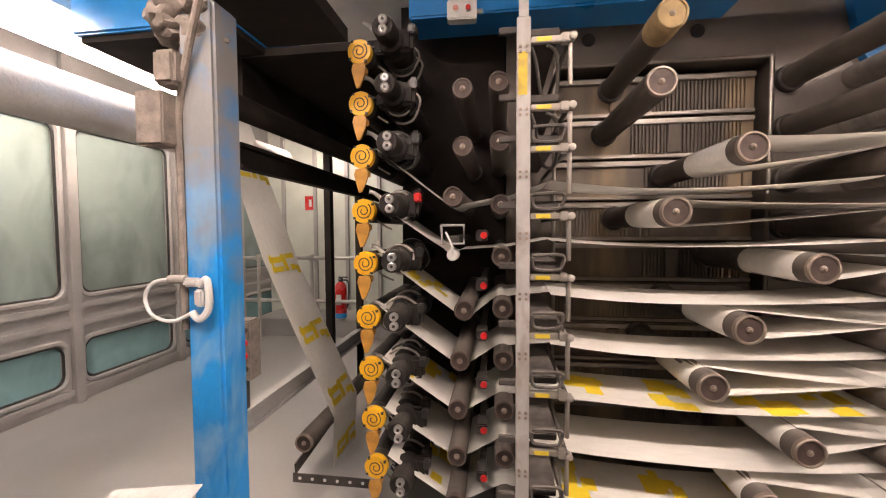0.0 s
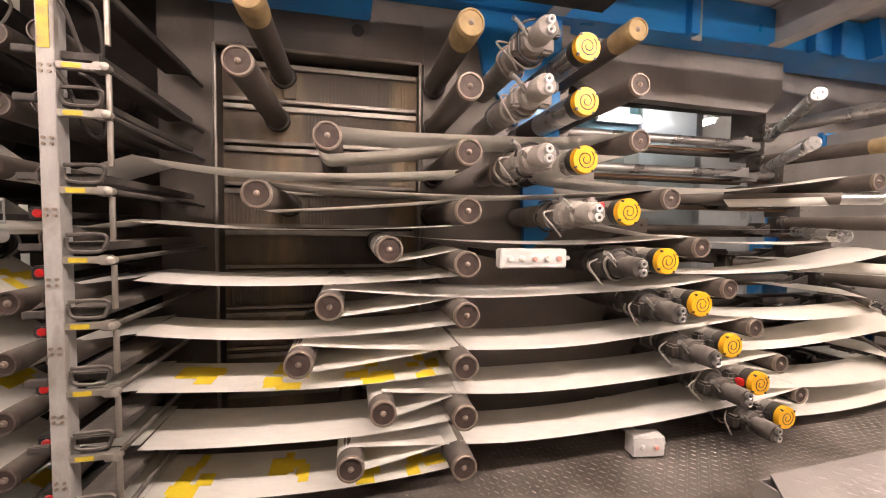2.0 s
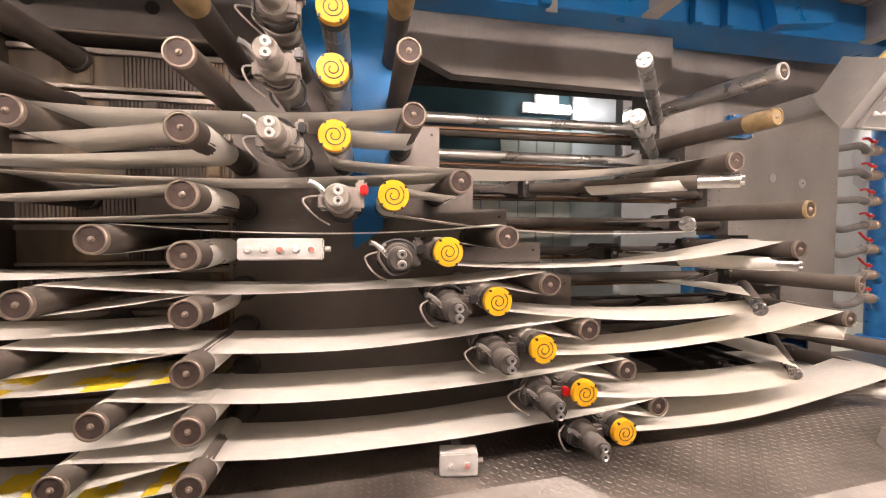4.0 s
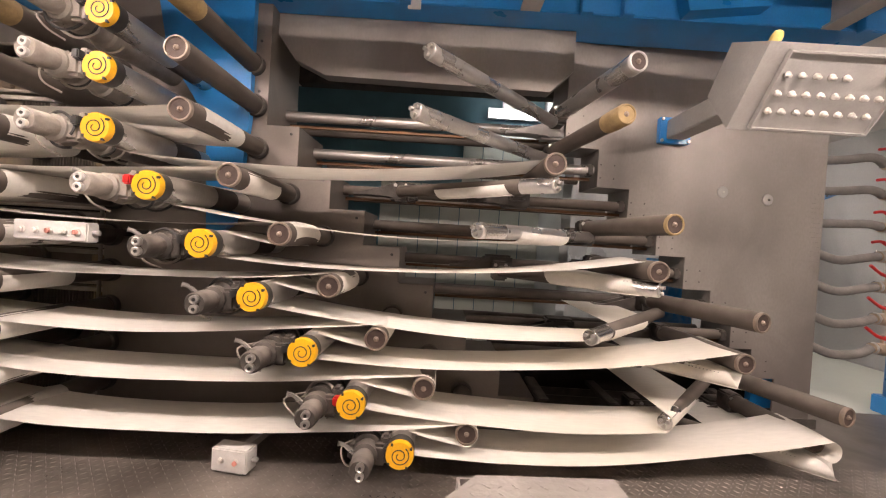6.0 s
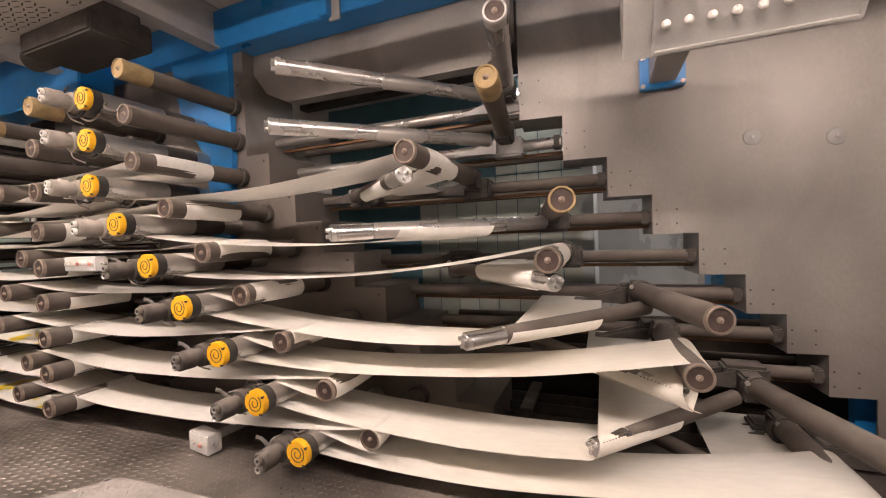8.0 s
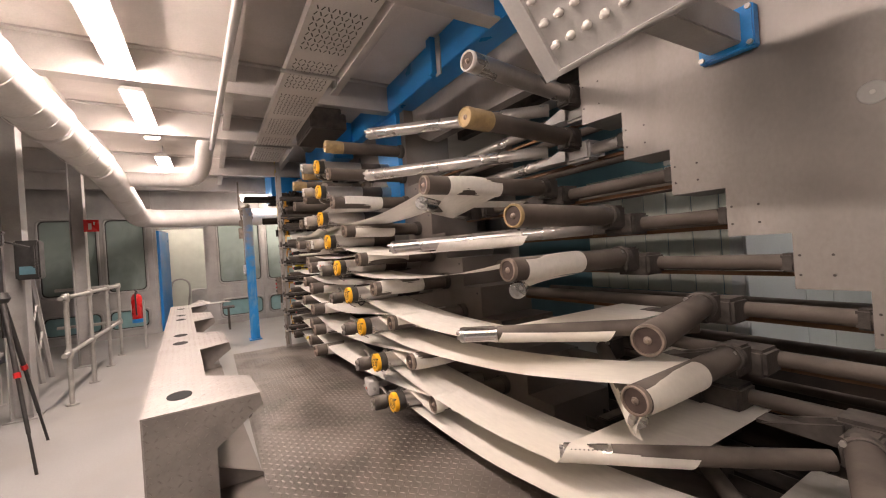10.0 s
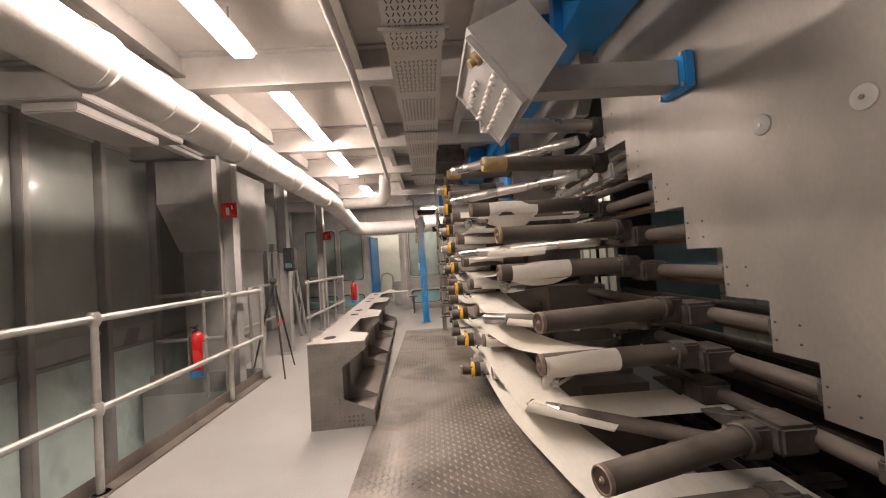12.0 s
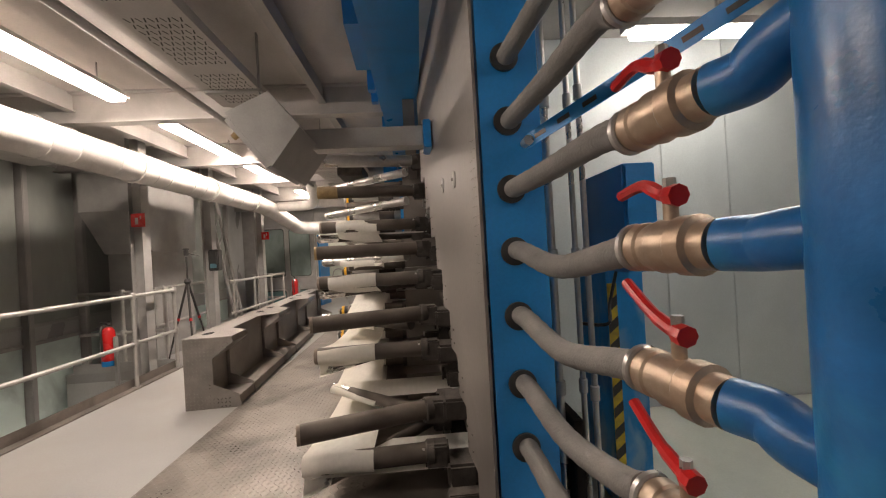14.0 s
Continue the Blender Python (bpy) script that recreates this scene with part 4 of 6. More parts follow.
def carriage(x, y, z, zr, grimy):
    t = thing("carriage", (x, y, z), "dusty cast carriage clamped on the guide rail", "carriage", "carriages")
    part("clamp_block", box(B(), (0, 0.0, 0), (0.10, 0.13, 0.13), 0.012), "grime", t)
    part("saddle", box(B(), (0, 0.13, zr - z), (0.20, 0.16, 0.12), 0.015), "grime" if grimy else "grey", t)
    bm = B()
    prism(bm, [(-0.32, zr - z - 0.03), (-0.06, zr - z + 0.045), (-0.06, zr - z - 0.045)], "y", 0.02, 0.035)
    prism(bm, [(-0.32, zr - z - 0.03), (-0.06, zr - z + 0.045), (-0.06, zr - z - 0.045)], "y", 0.12, 0.135)
    box(bm, (-0.2, 0.08, zr - z - 0.03), (0.28, 0.10, 0.015))
    part("gusset", bm, "grime" if grimy else "grey", t)
    bm = B()
    for s in (-1, 1):
        cyl(bm, (0.035 * s, -0.066, 0.04), (0.035 * s, -0.08, 0.04), 0.012, 6)
    tagged(part("bolts", bm, "steel", t), kind="stuff")
    return t

# straight bars of the right-hand stack: (x end, y end, z, base x, tan, papered)
CB = {0: (5.136, 0.13, 2.133, 4.99), 1: (5.093, 0.123, 1.876, 4.97), 2: (4.751, 0.05, 1.602, 4.75), 3: (5.373, 0.143, 1.364, 5.23), 4: (5.313, 0.143, 1.129, 5.30),
      5: (5.90, 0.222, 0.90, 5.69), 6: (5.835, 0.23, 0.682, 5.80), 7: (6.42, 0.27, 0.427, 6.20), 8: (6.355, 0.37, 0.236, 6.32)}
for k, (x, y, z, bx) in CB.items():
    rr = 0.05 if k in (0, 1) else 0.053
    d = Vector((bx, 0.97, z)) - Vector((x, y, z))
    yaw = math.degrees(math.atan2(-d.x, d.y))
    o = roller(0, 0, 0, d.length, r=rr, tan=(k == 1), mt=("steel" if k == 0 else "roller"), rim=("white" if k == 0 else "roller_tan" if k in (3,) else "ring"),
               label=("pale grey straight guide bar" if k == 0 else "dark straight guide roller with yellowed end" if k in (1, 3) else "dark straight guide roller on its carriage"))
    o.matrix_basis = pose(x, y, z, 0, 0, yaw)
    carriage(bx, 0.98, z - 0.01, GZ[min(k, 7)] if k < 8 else 0.14, k > 1)

FB = {0: ((4.14, -0.02, 2.05), (4.93, 0.86, 2.05)), 1: ((4.097, -0.034, 1.777), (4.90, 0.86, 1.80)), 2: ((4.759, 0.026, 1.501), (3.95, 0.86, 1.53)),
      3: ((4.401, -0.015, 1.271), (5.21, 0.84, 1.30)), 4: ((5.339, 0.169, 1.038), (4.65, 0.88, 1.04)), 5: ((4.976, 0.085, 0.80), (5.72, 0.86, 0.83)),
      6: ((5.79, 0.30, 0.585), (5.14, 0.95, 0.60)), 7: ((5.46, 0.26, 0.345), (6.12, 0.95, 0.365)), 8: ((6.30, 0.38, 0.125), (5.67, 0.97, 0.135))}
for k, (e, b) in FB.items():
    turning_bar(e, b, tip=("steel" if k in (0, 1) else "chrome"), body=("steel" if k in (0, 1, 3) else "roller"),
                label=("pale grey angled turning bar with four-screw end" if k in (0, 1) else "angled turning bar with perforated chrome tip"))
    if k in (2, 4, 6, 8):
        carriage(b[0], b[1] + 0.07, b[2], GZ[min(k, 7)], True)

# ---- paper webs ----
def y_lo(x):
    return 0.075 + max(0.0, x - 2.4) * 0.05

WEBW = 0.37
def arc(cx, cz, r, a0, a1, n=10):
    return [(cx + r * math.cos(radians(a0 + (a1 - a0) * i / n)), cz + r * math.sin(radians(a0 + (a1 - a0) * i / n))) for i in range(n + 1)]

def span(p, q, sag, n=14):
    return [(p[0] + (q[0] - p[0]) * i / n, p[1] + (q[1] - p[1]) * i / n - 4 * sag * (i / n) * (1 - i / n)) for i in range(n + 1)]

def strip(bm, pts, ylo=y_lo, w=WEBW, shear=0.0, ny=6, ripple=0.0, seed=0):
    """A sheet along points (x, z); shear slants its last span so that it ends along a 45 degree bar."""
    n = len(pts)
    rows = []
    for i, (x, z) in enumerate(pts):
        row = []
        for j in range(ny + 1):
            v = j / ny
            f = (i / (n - 1)) ** 1
            rz = ripple * noise.noise(Vector((x * 1.3 + seed, v * 1.5, seed * 3.1)))
            row.append(bm.verts.new((x + shear * f * v * w, ylo(x) + v * w, z + rz)))
        rows.append(row)
    for a, b in zip(rows, rows[1:]):
        for j in range(ny):
            bm.faces.new((a[j], a[j + 1], b[j + 1], b[j]))
    return bm

def web_thing(label):
    return tagged(new("paper_web"), label, "paper web", "paper webs")

def bar_wrap(bm, e, b, ys, w, r, sgn_x, top_first):
    """The web's half turn round an angled bar, and its way on into the press."""
    A = Vector((b[0] - e[0], b[1] - e[1], 0)).normalized()
    side = 1 if A.x > 0 else -1
    N = Vector((A.y, -A.x, 0)) * side
    a0 = (ys - e[1]) / A.y
    ny, na = 6, 12
    rows = []
    for i in range(na + 1):
        ang = math.pi * i / na
        s = ang * r / 0.7071
        row = []
        for j in range(ny + 1):
            ax = a0 + (j / ny) * w / A.y + s * 0.7071 * 0.6
            c = Vector(e) + A * ax
            row.append(bm.verts.new(c + (r + 0.002) * (math.cos(ang) * Vector((0, 0, 1 if top_first else -1)) + math.sin(ang) * N)))
        rows.append(row)
    far = [bm.verts.new((v.co.x, 1.25, v.co.z)) for v in rows[-1]]
    rows.append(far)
    for p, q in zip(rows, rows[1:]):
        for j in range(ny):
            bm.faces.new((p[j], p[j + 1], q[j + 1], q[j]))
    return bm

def patch(parent, x, z, w, h, dy, name="print_block"):
    bm = B()
    box(bm, (x, y_lo(x) + dy, z), (w, h, 0.0008))
    return bm

for k in range(2, 9):
    t = web_thing("slack off-white newsprint web threaded through the press" + (" with yellow print" if k in (6, 8) else ""))
    r = RR + 0.002
    ex, ez = EX, EZ[k]
    dx, dz = DR[k]
    hx, hz, hr = HX[k], HZ[k], 0.058
    bx, bz, br = BX[k], RZ[k], 0.064
    # from the left stack under the first roller and back to the second
    p = span((0.80, ez - r + 0.005), (ex, ez - r), 0.03 + 0.006 * (k % 3), 18) + arc(ex, ez, r, -90, 90)[1:]
    part("left_run", strip(B(), p, ripple=0.012, seed=k), "paper", t, smooth=True)
    p = span((ex, ez + r), (dx, dz - r), 0.006, 6) + arc(dx, dz, r, 270, 90)[1:]
    part("return_run", strip(B(), p, ripple=0.004, seed=k + 9), "paper", t, smooth=True)
    p = span((dx, dz + r), (hx, hz + hr), 0.012 * (hx - dx) ** 2 * 0.85 + 0.01, 26) + arc(hx, hz, hr, 90, -90)[1:]
    part("long_run", strip(B(), p, ripple=0.014, seed=k + 20), "paper", t, smooth=True)
    p = span((hx, hz - hr), (bx, bz + br), 0.006, 6) + arc(bx, bz, br, 90, 270)[1:]
    part("back_run", strip(B(), p, ripple=0.003, seed=k + 30), "paper", t, smooth=True)
    q0 = (bx, bz - br)
    if k in (3, 5, 7):
        e, b = FB[k]
        xe = e[0] + (y_lo(e[0]) - e[1]) * (b[0] - e[0]) / (b[1] - e[1])
        ys = y_lo(xe)
        p = span(q0, (xe, e[2] - 0.04), 0.014 * (xe - bx) ** 2 + 0.01, 24)
        bm = strip(B(), p, shear=(b[0] - e[0]) / (b[1] - e[1]), ripple=0.012, seed=k + 40)
        part("right_run", bm, "paper", t, smooth=True)
        part("turned_run", bar_wrap(B(), e, b, ys, WEBW, 0.038, 1, False), "paper", t, smooth=True)
    else:
        cx, cy, cz, cbx = CB[k]
        e, b = FB[k]
        cr = 0.055
        p = span(q0, (cx, cz + cr), 0.014 * (cx - bx) ** 2 + 0.01, 26) + arc(cx, cz, cr, 90, -90)[1:]
        part("right_run", strip(B(), p, ripple=0.012, seed=k + 50), "paper", t, smooth=True)
        slope = (b[0] - e[0]) / (b[1] - e[1])
        xe = e[0] + (y_lo(cx) + 0.03 - e[1]) * slope
        p = span((cx, cz - cr), (xe, e[2] - 0.04 if e[2] < cz - 0.06 else e[2] + 0.04), 0.0, 8)
        part("short_run", strip(B(), p, ylo=lambda x, c=cx: y_lo(c), shear=slope, ripple=0.002, seed=k), "paper", t, smooth=True)
        part("turned_run", bar_wrap(B(), e, b, y_lo(cx), WEBW, 0.038, -1, False), "paper", t, smooth=True)
    # yellow print
    if k in (6, 8):
        rng = random.Random(k)
        z_of = lambda x, k=k: EZ[k] - r + 0.005 + (-0.005) * (x - 0.8) / (EX - 0.8) - 4 * (0.03 + 0.006 * (k % 3)) * ((x - 0.8) / (EX - 0.8)) * (1 - (x - 0.8) / (EX - 0.8))
        bm = B()
        for cx0 in (0.98, 1.36, 1.72, 2.0):
            for i in range(7):
                x0 = cx0 + rng.uniform(-0.07, 0.07)
                v = rng.uniform(0.02, 0.85)
                w0, h0 = rng.uniform(0.03, 0.11), rng.uniform(0.04, 0.14)
                pts = []
                for ux, uy in ((-0.5, -0.5), (0.5, -0.5), (0.5, 0.5), (-0.5, 0.5)):
                    px, pv = x0 + ux * w0, min(0.98, max(0.01, v + uy * h0 / WEBW))
                    pts.append(bm.verts.new((px, y_lo(px) + pv * WEBW, z_of(px) + 0.012 * noise.noise(Vector((px * 1.3 + k, pv * 1.5, k * 3.1))) + 0.0015 + 0.0003 * i)))
                bm.faces.new(pts)
        tagged(part("yellow_print", bm, "ink", t, "yellow printed blocks"), kind="stuff")

# ---- left stack ----
AZ = [2.16, 1.927, 1.689, 1.439, 1.197, 0.945, 0.701, 0.462, 0.229]
AX = [-0.052, -0.051, -0.047, -0.043, -0.039, -0.029, -0.019, -0.01, 0.0]
AY = 0.07
for k in range(9):
    # barrels here use the grimy metal darkened for shade
    drive_roller(AX[k], AY, AZ[k], FY + 0.1, r=0.056, body="grime_shaded")
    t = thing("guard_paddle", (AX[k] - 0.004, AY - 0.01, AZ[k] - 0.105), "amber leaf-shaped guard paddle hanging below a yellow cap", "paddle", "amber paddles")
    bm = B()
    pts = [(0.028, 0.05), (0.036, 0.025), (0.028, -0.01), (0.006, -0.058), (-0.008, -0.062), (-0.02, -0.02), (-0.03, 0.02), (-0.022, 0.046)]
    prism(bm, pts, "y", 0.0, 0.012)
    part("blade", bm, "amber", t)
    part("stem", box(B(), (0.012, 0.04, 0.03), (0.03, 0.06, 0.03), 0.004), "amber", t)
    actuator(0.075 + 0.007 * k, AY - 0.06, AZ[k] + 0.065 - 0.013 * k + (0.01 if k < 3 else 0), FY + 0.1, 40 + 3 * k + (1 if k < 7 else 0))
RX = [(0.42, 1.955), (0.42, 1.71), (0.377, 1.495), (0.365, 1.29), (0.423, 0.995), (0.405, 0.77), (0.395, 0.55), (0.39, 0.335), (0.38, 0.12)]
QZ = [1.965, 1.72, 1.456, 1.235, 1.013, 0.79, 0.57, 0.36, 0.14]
# rims of these rollers are painted darker for the stack's shade
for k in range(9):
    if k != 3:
        roller(RX[k][0], 0.03, RX[k][1], FY + 0.1, r=0.044, rim="ring_shaded", label="brown web roller with shade-darkened rim")
    roller(0.575 + 0.004 * k, 0.0, QZ[k], FY + 0.1, r=0.043, rim="ring_shaded", label="brown web roller with shade-darkened rim")
t = thing("sensor_bracket", (0.375, 0.03, 1.31), "white-edged sensor bracket between the rollers", "bracket")
part("bracket_frame", tube(B(), [(-0.05, 0, 0.06), (0.05, 0, 0.06), (0.05, 0, -0.02), (-0.045, 0, -0.02), (-0.05, 0, 0.06)], 0.006, 6), "grey", t)
part("arm", slab(-0.03, 0.03, 0.0, 0.7, -0.012, 0.012), "grime", t)
part("roller_tip", cyl(B(), (0.0, -0.01, -0.07), (0.0, 0.06, -0.07), 0.026, 16, 0.004), "white", t, smooth=True)
part("wire", tube(B(), bez([(-0.03, 0, 0.03), (0, -0.02, -0.03), (0.0, -0.02, -0.07)], 5), 0.005, 6), "white", t)
for k in range(3, 9):
    t = thing("limit_switch", (0.50, 0.06, QZ[k] + 0.09), "small black limit switch with red button", "switch", "limit switches")
    part("switch_body", box(B(), (0, 0.05, 0), (0.05, 0.10, 0.05), 0.006), "black", t)
    part("button", cyl(B(), (0.01, 0.0, 0), (0.01, -0.012, 0), 0.016, 14, 0.003), "red", t, smooth=True)
    part("arm", slab(-0.015, 0.015, 0.1, 0.75, -0.012, 0.012), "grime", t)
# webs of the left stack
for k in range(2, 9):
    t = web_thing("newsprint web dipping between stacked rollers" + (" with yellow print" if k in (4, 6, 8) else ""))
    rx, rz = RX[k]
    qx, qz = 0.575 + 0.004 * k, QZ[k]
    yl = lambda x: 0.10
    top = (AX[k] + 0.05, AZ[k] + 0.045)
    p = span(top, (rx - 0.038, rz - 0.026), 0.004, 8) + arc(rx, rz, 0.046, 215, 320, 8)[1:]
    p += span((rx + 0.035, rz - 0.03), (qx - 0.03, qz + 0.036), 0.0, 4)[1:] + arc(qx, qz, 0.045, 130, 60, 4)[1:] + [(0.80, EZ[k] - RR + 0.005)]
    part("dip_run", strip(B(), p, ylo=yl, ripple=0.002, seed=k + 70), "paper", t, smooth=True)
    if k in (4, 6, 8):
        bm = B()
        rng = random.Random(k + 5)
        for i in range(8):
            f, v = rng.uniform(0.25, 0.95), rng.uniform(0.03, 0.8)
            a, b = Vector((top[0], 0, top[1])), Vector((rx - 0.038, 0, rz - 0.026))
            c = a.lerp(b, f)
            d = (b - a).normalized()
            n = Vector((-d.z, 0, d.x))
            n = n if n.z > 0 else -n
            w0, h0 = rng.uniform(0.03, 0.09), rng.uniform(0.04, 0.13)
            vs = [bm.verts.new(c + d * (u * w0) + n * (0.003 + 0.0003 * i - 4 * 0.004 * f * (1 - f)) + Vector((0, 0.10 + v * WEBW + w * h0, 0))) for u, w in ((-.5, 0), (.5, 0), (.5, 1), (-.5, 1))]
            bm.faces.new(vs)
        tagged(part("yellow_print", bm, "ink", t), kind="stuff")
# shade behind the stack goes into this plate's black
structure("wall_stack_back", slab(-0.05, 0.61, FY + 0.1, FY + 0.15, 0.0, 2.78), "shade_black", "shade-darkened back plate of the left stack")

# post with guide brackets
post = thing("guide_post", (0.668, -0.125, 0), "worn white flat-steel post carrying web guides", "post")
part("bar", slab(-0.026, 0.026, -0.012, 0.012, 0.006, 2.15, 0.002), "worn_white", post)
part("back_channel", slab(-0.012, 0.02, 0.013, 0.06, 0.006, 2.7, 0.003), "grey", post)
part("top_stay", slab(-0.018, 0.018, -0.01, 0.012, 2.152, 2.72), "worn_white", post)
bm = B()
for z in (2.42, 2.56):
    prism(bm, [(-0.02, z), (0.02, z + 0.05), (0.02, z + 0.10), (-0.02, z + 0.05)], "y", -0.0125, 0.0)
part("hazard_stripe", bm, "hazard", post)
part("hazard_patch", slab(-0.02, 0.014, -0.0145, -0.0125, 1.86, 2.02), "hazard", post, "yellow tape")
bm = B()
for k in range(9):
    z = 2.02 - 0.235 * k
    for sx in (-0.012, 0.012):
        for dz in (0, 0.02):
            cyl(bm, (sx, -0.013, z + dz), (sx, -0.018, z + dz), 0.006, 8)
tagged(part("bolts", bm, "ring", post), kind="stuff")
for k in range(9):
    z = EZ[k] + 0.035 if k > 1 else [2.06, 1.81][k]
    g = thing("web_guide", (0.695, -0.13, z), "dull metal web guide arm with yellow label and rubber stirrup", "guide", "web guides")
    part("arm", slab(0.0, 0.12, -0.012, 0.012, -0.012, 0.012, 0.003), "trim", g)
    part("label", slab(0.02, 0.075, -0.0135, -0.0125, -0.008, 0.008), "hazard", g, "yellow label")
    part("clamp", box(B(), (0.125, 0, 0), (0.035, 0.045, 0.034), 0.005), "trim", g)
    part("knob", lathe(B(), (0.15, -0.0, 0.0), (0.15, -1, 0), [(0, 0.012), (0.03, 0.014), (0.033, 0.008)], 14), "trim", g, smooth=True)
    part("rod", cyl(B(), (0.14, 0.012, 0.0), (0.14, 0.9, 0.0), 0.010, 10), "grime", g)
    part("upright", cyl(B(), (0.145, 0.004, -0.17), (0.145, 0.004, -0.018), 0.009, 10), "trim", g, smooth=True)
    if k > 1:
        pts = [(0.01, 0.0, 0.075), (0.01, 0.0, 0.045), (0.03, 0, 0.028), (0.10, 0, 0.028), (0.12, 0, 0.045), (0.12, 0, 0.085), (0.01, 0, 0.085)]
    else:
        pts = [(0.0, 0.0, -0.02), (0.02, 0.02, -0.07), (0.05, 0.06, -0.20), (0.10, 0.06, -0.20), (0.10, 0.03, -0.05), (0.06, 0, -0.02)]
    part("stirrup", tube(B(), bez(pts, 4), 0.007, 6), "grime", g, smooth=True)
    part("left_arm", slab(-0.12, -0.055, -0.01, 0.012, 0.03, 0.055, 0.003), "grime", g)
    part("long_slide", slab(-0.02, 0.11, 0.03, 0.85, 0.03, 0.06, 0.004), "grime", g)
def push_box(x, y, z, w, h, d, cols, label, yaw=0):
    t = thing("control_box", (x, y, z), label, "control box")
    t.rotation_euler = (0, 0, radians(yaw))
    part("casing", box(B(), (0, 0, 0), (w, d, h), 0.006), "white", t)
    n = len(cols)
    for i, c in enumerate(cols):
        xx = (i - (n - 1) / 2) * w / (n + 0.4)
        b = part("bezel", cyl(B(), (xx, -d / 2, 0), (xx, -d / 2 - 0.008, 0), min(0.016, h * 0.25), 16, 0.002), "knob", t, smooth=True)
        part("push_button", cyl(B(), (xx, -d / 2 - 0.0085, 0), (xx, -d / 2 - 0.018, 0), min(0.012, h * 0.19), 14, 0.002), c, b, smooth=True)
    part("cable_gland", cyl(B(), (w / 2, 0, 0), (w / 2 + 0.03, 0, 0), 0.012, 12, 0.003), "grey", t, smooth=True)
    return t
b = push_box(0.40, 0.24, 2.385, 0.14, 0.09, 0.06, ("pink", "red"), "white two-button box with red buttons under the blue beam", 4)
part("bracket", slab(-0.03, 0.03, 0.031, 0.12, -0.02, 0.2), "blue", b)
b = push_box(2.482, 0.034, 1.151, 0.337, 0.091, 0.066, ("knob", "knob", "pink", "knob", "pink"), "dusty white five-button control box on the press")
part("arm", slab(-0.1, -0.06, 0.034, 0.735, -0.02, 0.02), "grime", b)
b = push_box(3.28, 0.18, 0.075, 0.19, 0.115, 0.09, ("knob", "pink"), "dusty white two-button box at floor level by the rollers", -8)
part("foot", slab(-0.06, 0.06, -0.03, 0.03, -0.069, -0.058), "grey", b)
part("arm", slab(-0.02, 0.02, 0.046, 0.58, -0.02, 0.02), "grey", b)

# printed web hanging at the left, and its lower roller
t = web_thing("long newsprint web with yellow print slanting beside the press")
def left_pt(s):
    pts = [(-1.05, 2.1), (-0.737, 1.19), (-0.56, 0.79), (-0.40, 0.45), (-0.335, 0.307), (-0.345, 0.02)]
    i = min(int(s), len(pts) - 2)
    f = s - i
    return (pts[i][0] + (pts[i + 1][0] - pts[i][0]) * f, pts[i][1] + (pts[i + 1][1] - pts[i][1]) * f)
part("hanging_run", strip(B(), [left_pt(5 * i / 40) for i in range(41)], ylo=lambda x: 0.37, w=0.36, ripple=0.004, seed=90), "paper", t, smooth=True)
for z in (1.72, 1.16, 0.75, 0.40, 0.1):
    bm = B()
    for (u, v, w0, h0) in ((0.02, 0.04, 0.035, 0.13), (-0.035, 0.04, 0.03, 0.12), (0.0, 0.17, 0.10, 0.045), (0.035, 0.22, 0.03, 0.10), (-0.035, 0.24, 0.035, 0.06), (0.0, 0.05, 0.10, 0.02), (-0.05, 0.3, 0.05, 0.035)):
        vs = []
        for a, c in ((-0.5, 0), (0.5, 0), (0.5, 1), (-0.5, 1)):
            zz = z + u + a * w0
            s = 0.0
            while left_pt(s)[1] > zz and s < 4.95:
                s += 0.01
            vs.append(bm.verts.new((left_pt(s)[0] + 0.006, 0.37 + v + c * h0, zz)))
        bm.faces.new(vs)
    part("print_block", bm, "ink", t, "yellow printed letters")
roller(-0.47, 0.28, 0.20, 1.5, r=0.05, label="bare lower roller beside the hanging web")
t = thing("roller_cradle", (-0.3, 0.25, 0.0), "dark angle-iron cradle with bolt holes", "cradle")
part("front_angle", slab(-0.22, 0.24, 0, 0.006, 0.0, 0.05), "grime", t)
part("side_angle", box(B(), (-0.2, 0.3, 0.08), (0.008, 0.6, 0.06), 0, Matrix.Rotation(radians(6), 4, "X")), "grime", t)
bm = B()
for i in range(6):
    cyl(bm, (-0.18 + 0.07 * i, -0.002, 0.025), (-0.18 + 0.07 * i, 0.002, 0.025), 0.009, 8)
part("bolt_holes", bm, "white", t)

# beams running back beside the column
# the upper beam has its shade in a near-black colour
for nm, x, z, h, w, mt, lab in (("guide_beam", -0.62, 1.70, 0.10, 0.06, "shade_black", "dark channel beam running back beside the hanging web"), ("floor_rail", -0.62, 0.45, 0.09, 0.05, "grey", "grey lower rail behind the column")):
    t = thing(nm, (x, 0.0, z), lab, "beam")
    bm = B()
    for zz in (-h / 2, h / 2):
        slab(-w / 2, w / 2, 0, 3.4, zz - 0.008, zz + 0.008, bm=bm)
    slab(-0.006, 0.006, 0, 3.4, -h / 2 + 0.008, h / 2 - 0.008, bm=bm)
    part("channel", bm, mt, t)
    part("foot", boxes(((0, 1.6, -z / 2 - 0.03), (0.05, 0.05, z - 0.06)), ((0, 3.3, -z / 2 - 0.03), (0.05, 0.05, z - 0.06))), mt, t)
# overhead roller and hood: shade under the ceiling is painted in as black
t = thing("web_roller", (-0.58, 0.15, 1.9), "dark overhead roller behind the column", "roller", "web rollers")
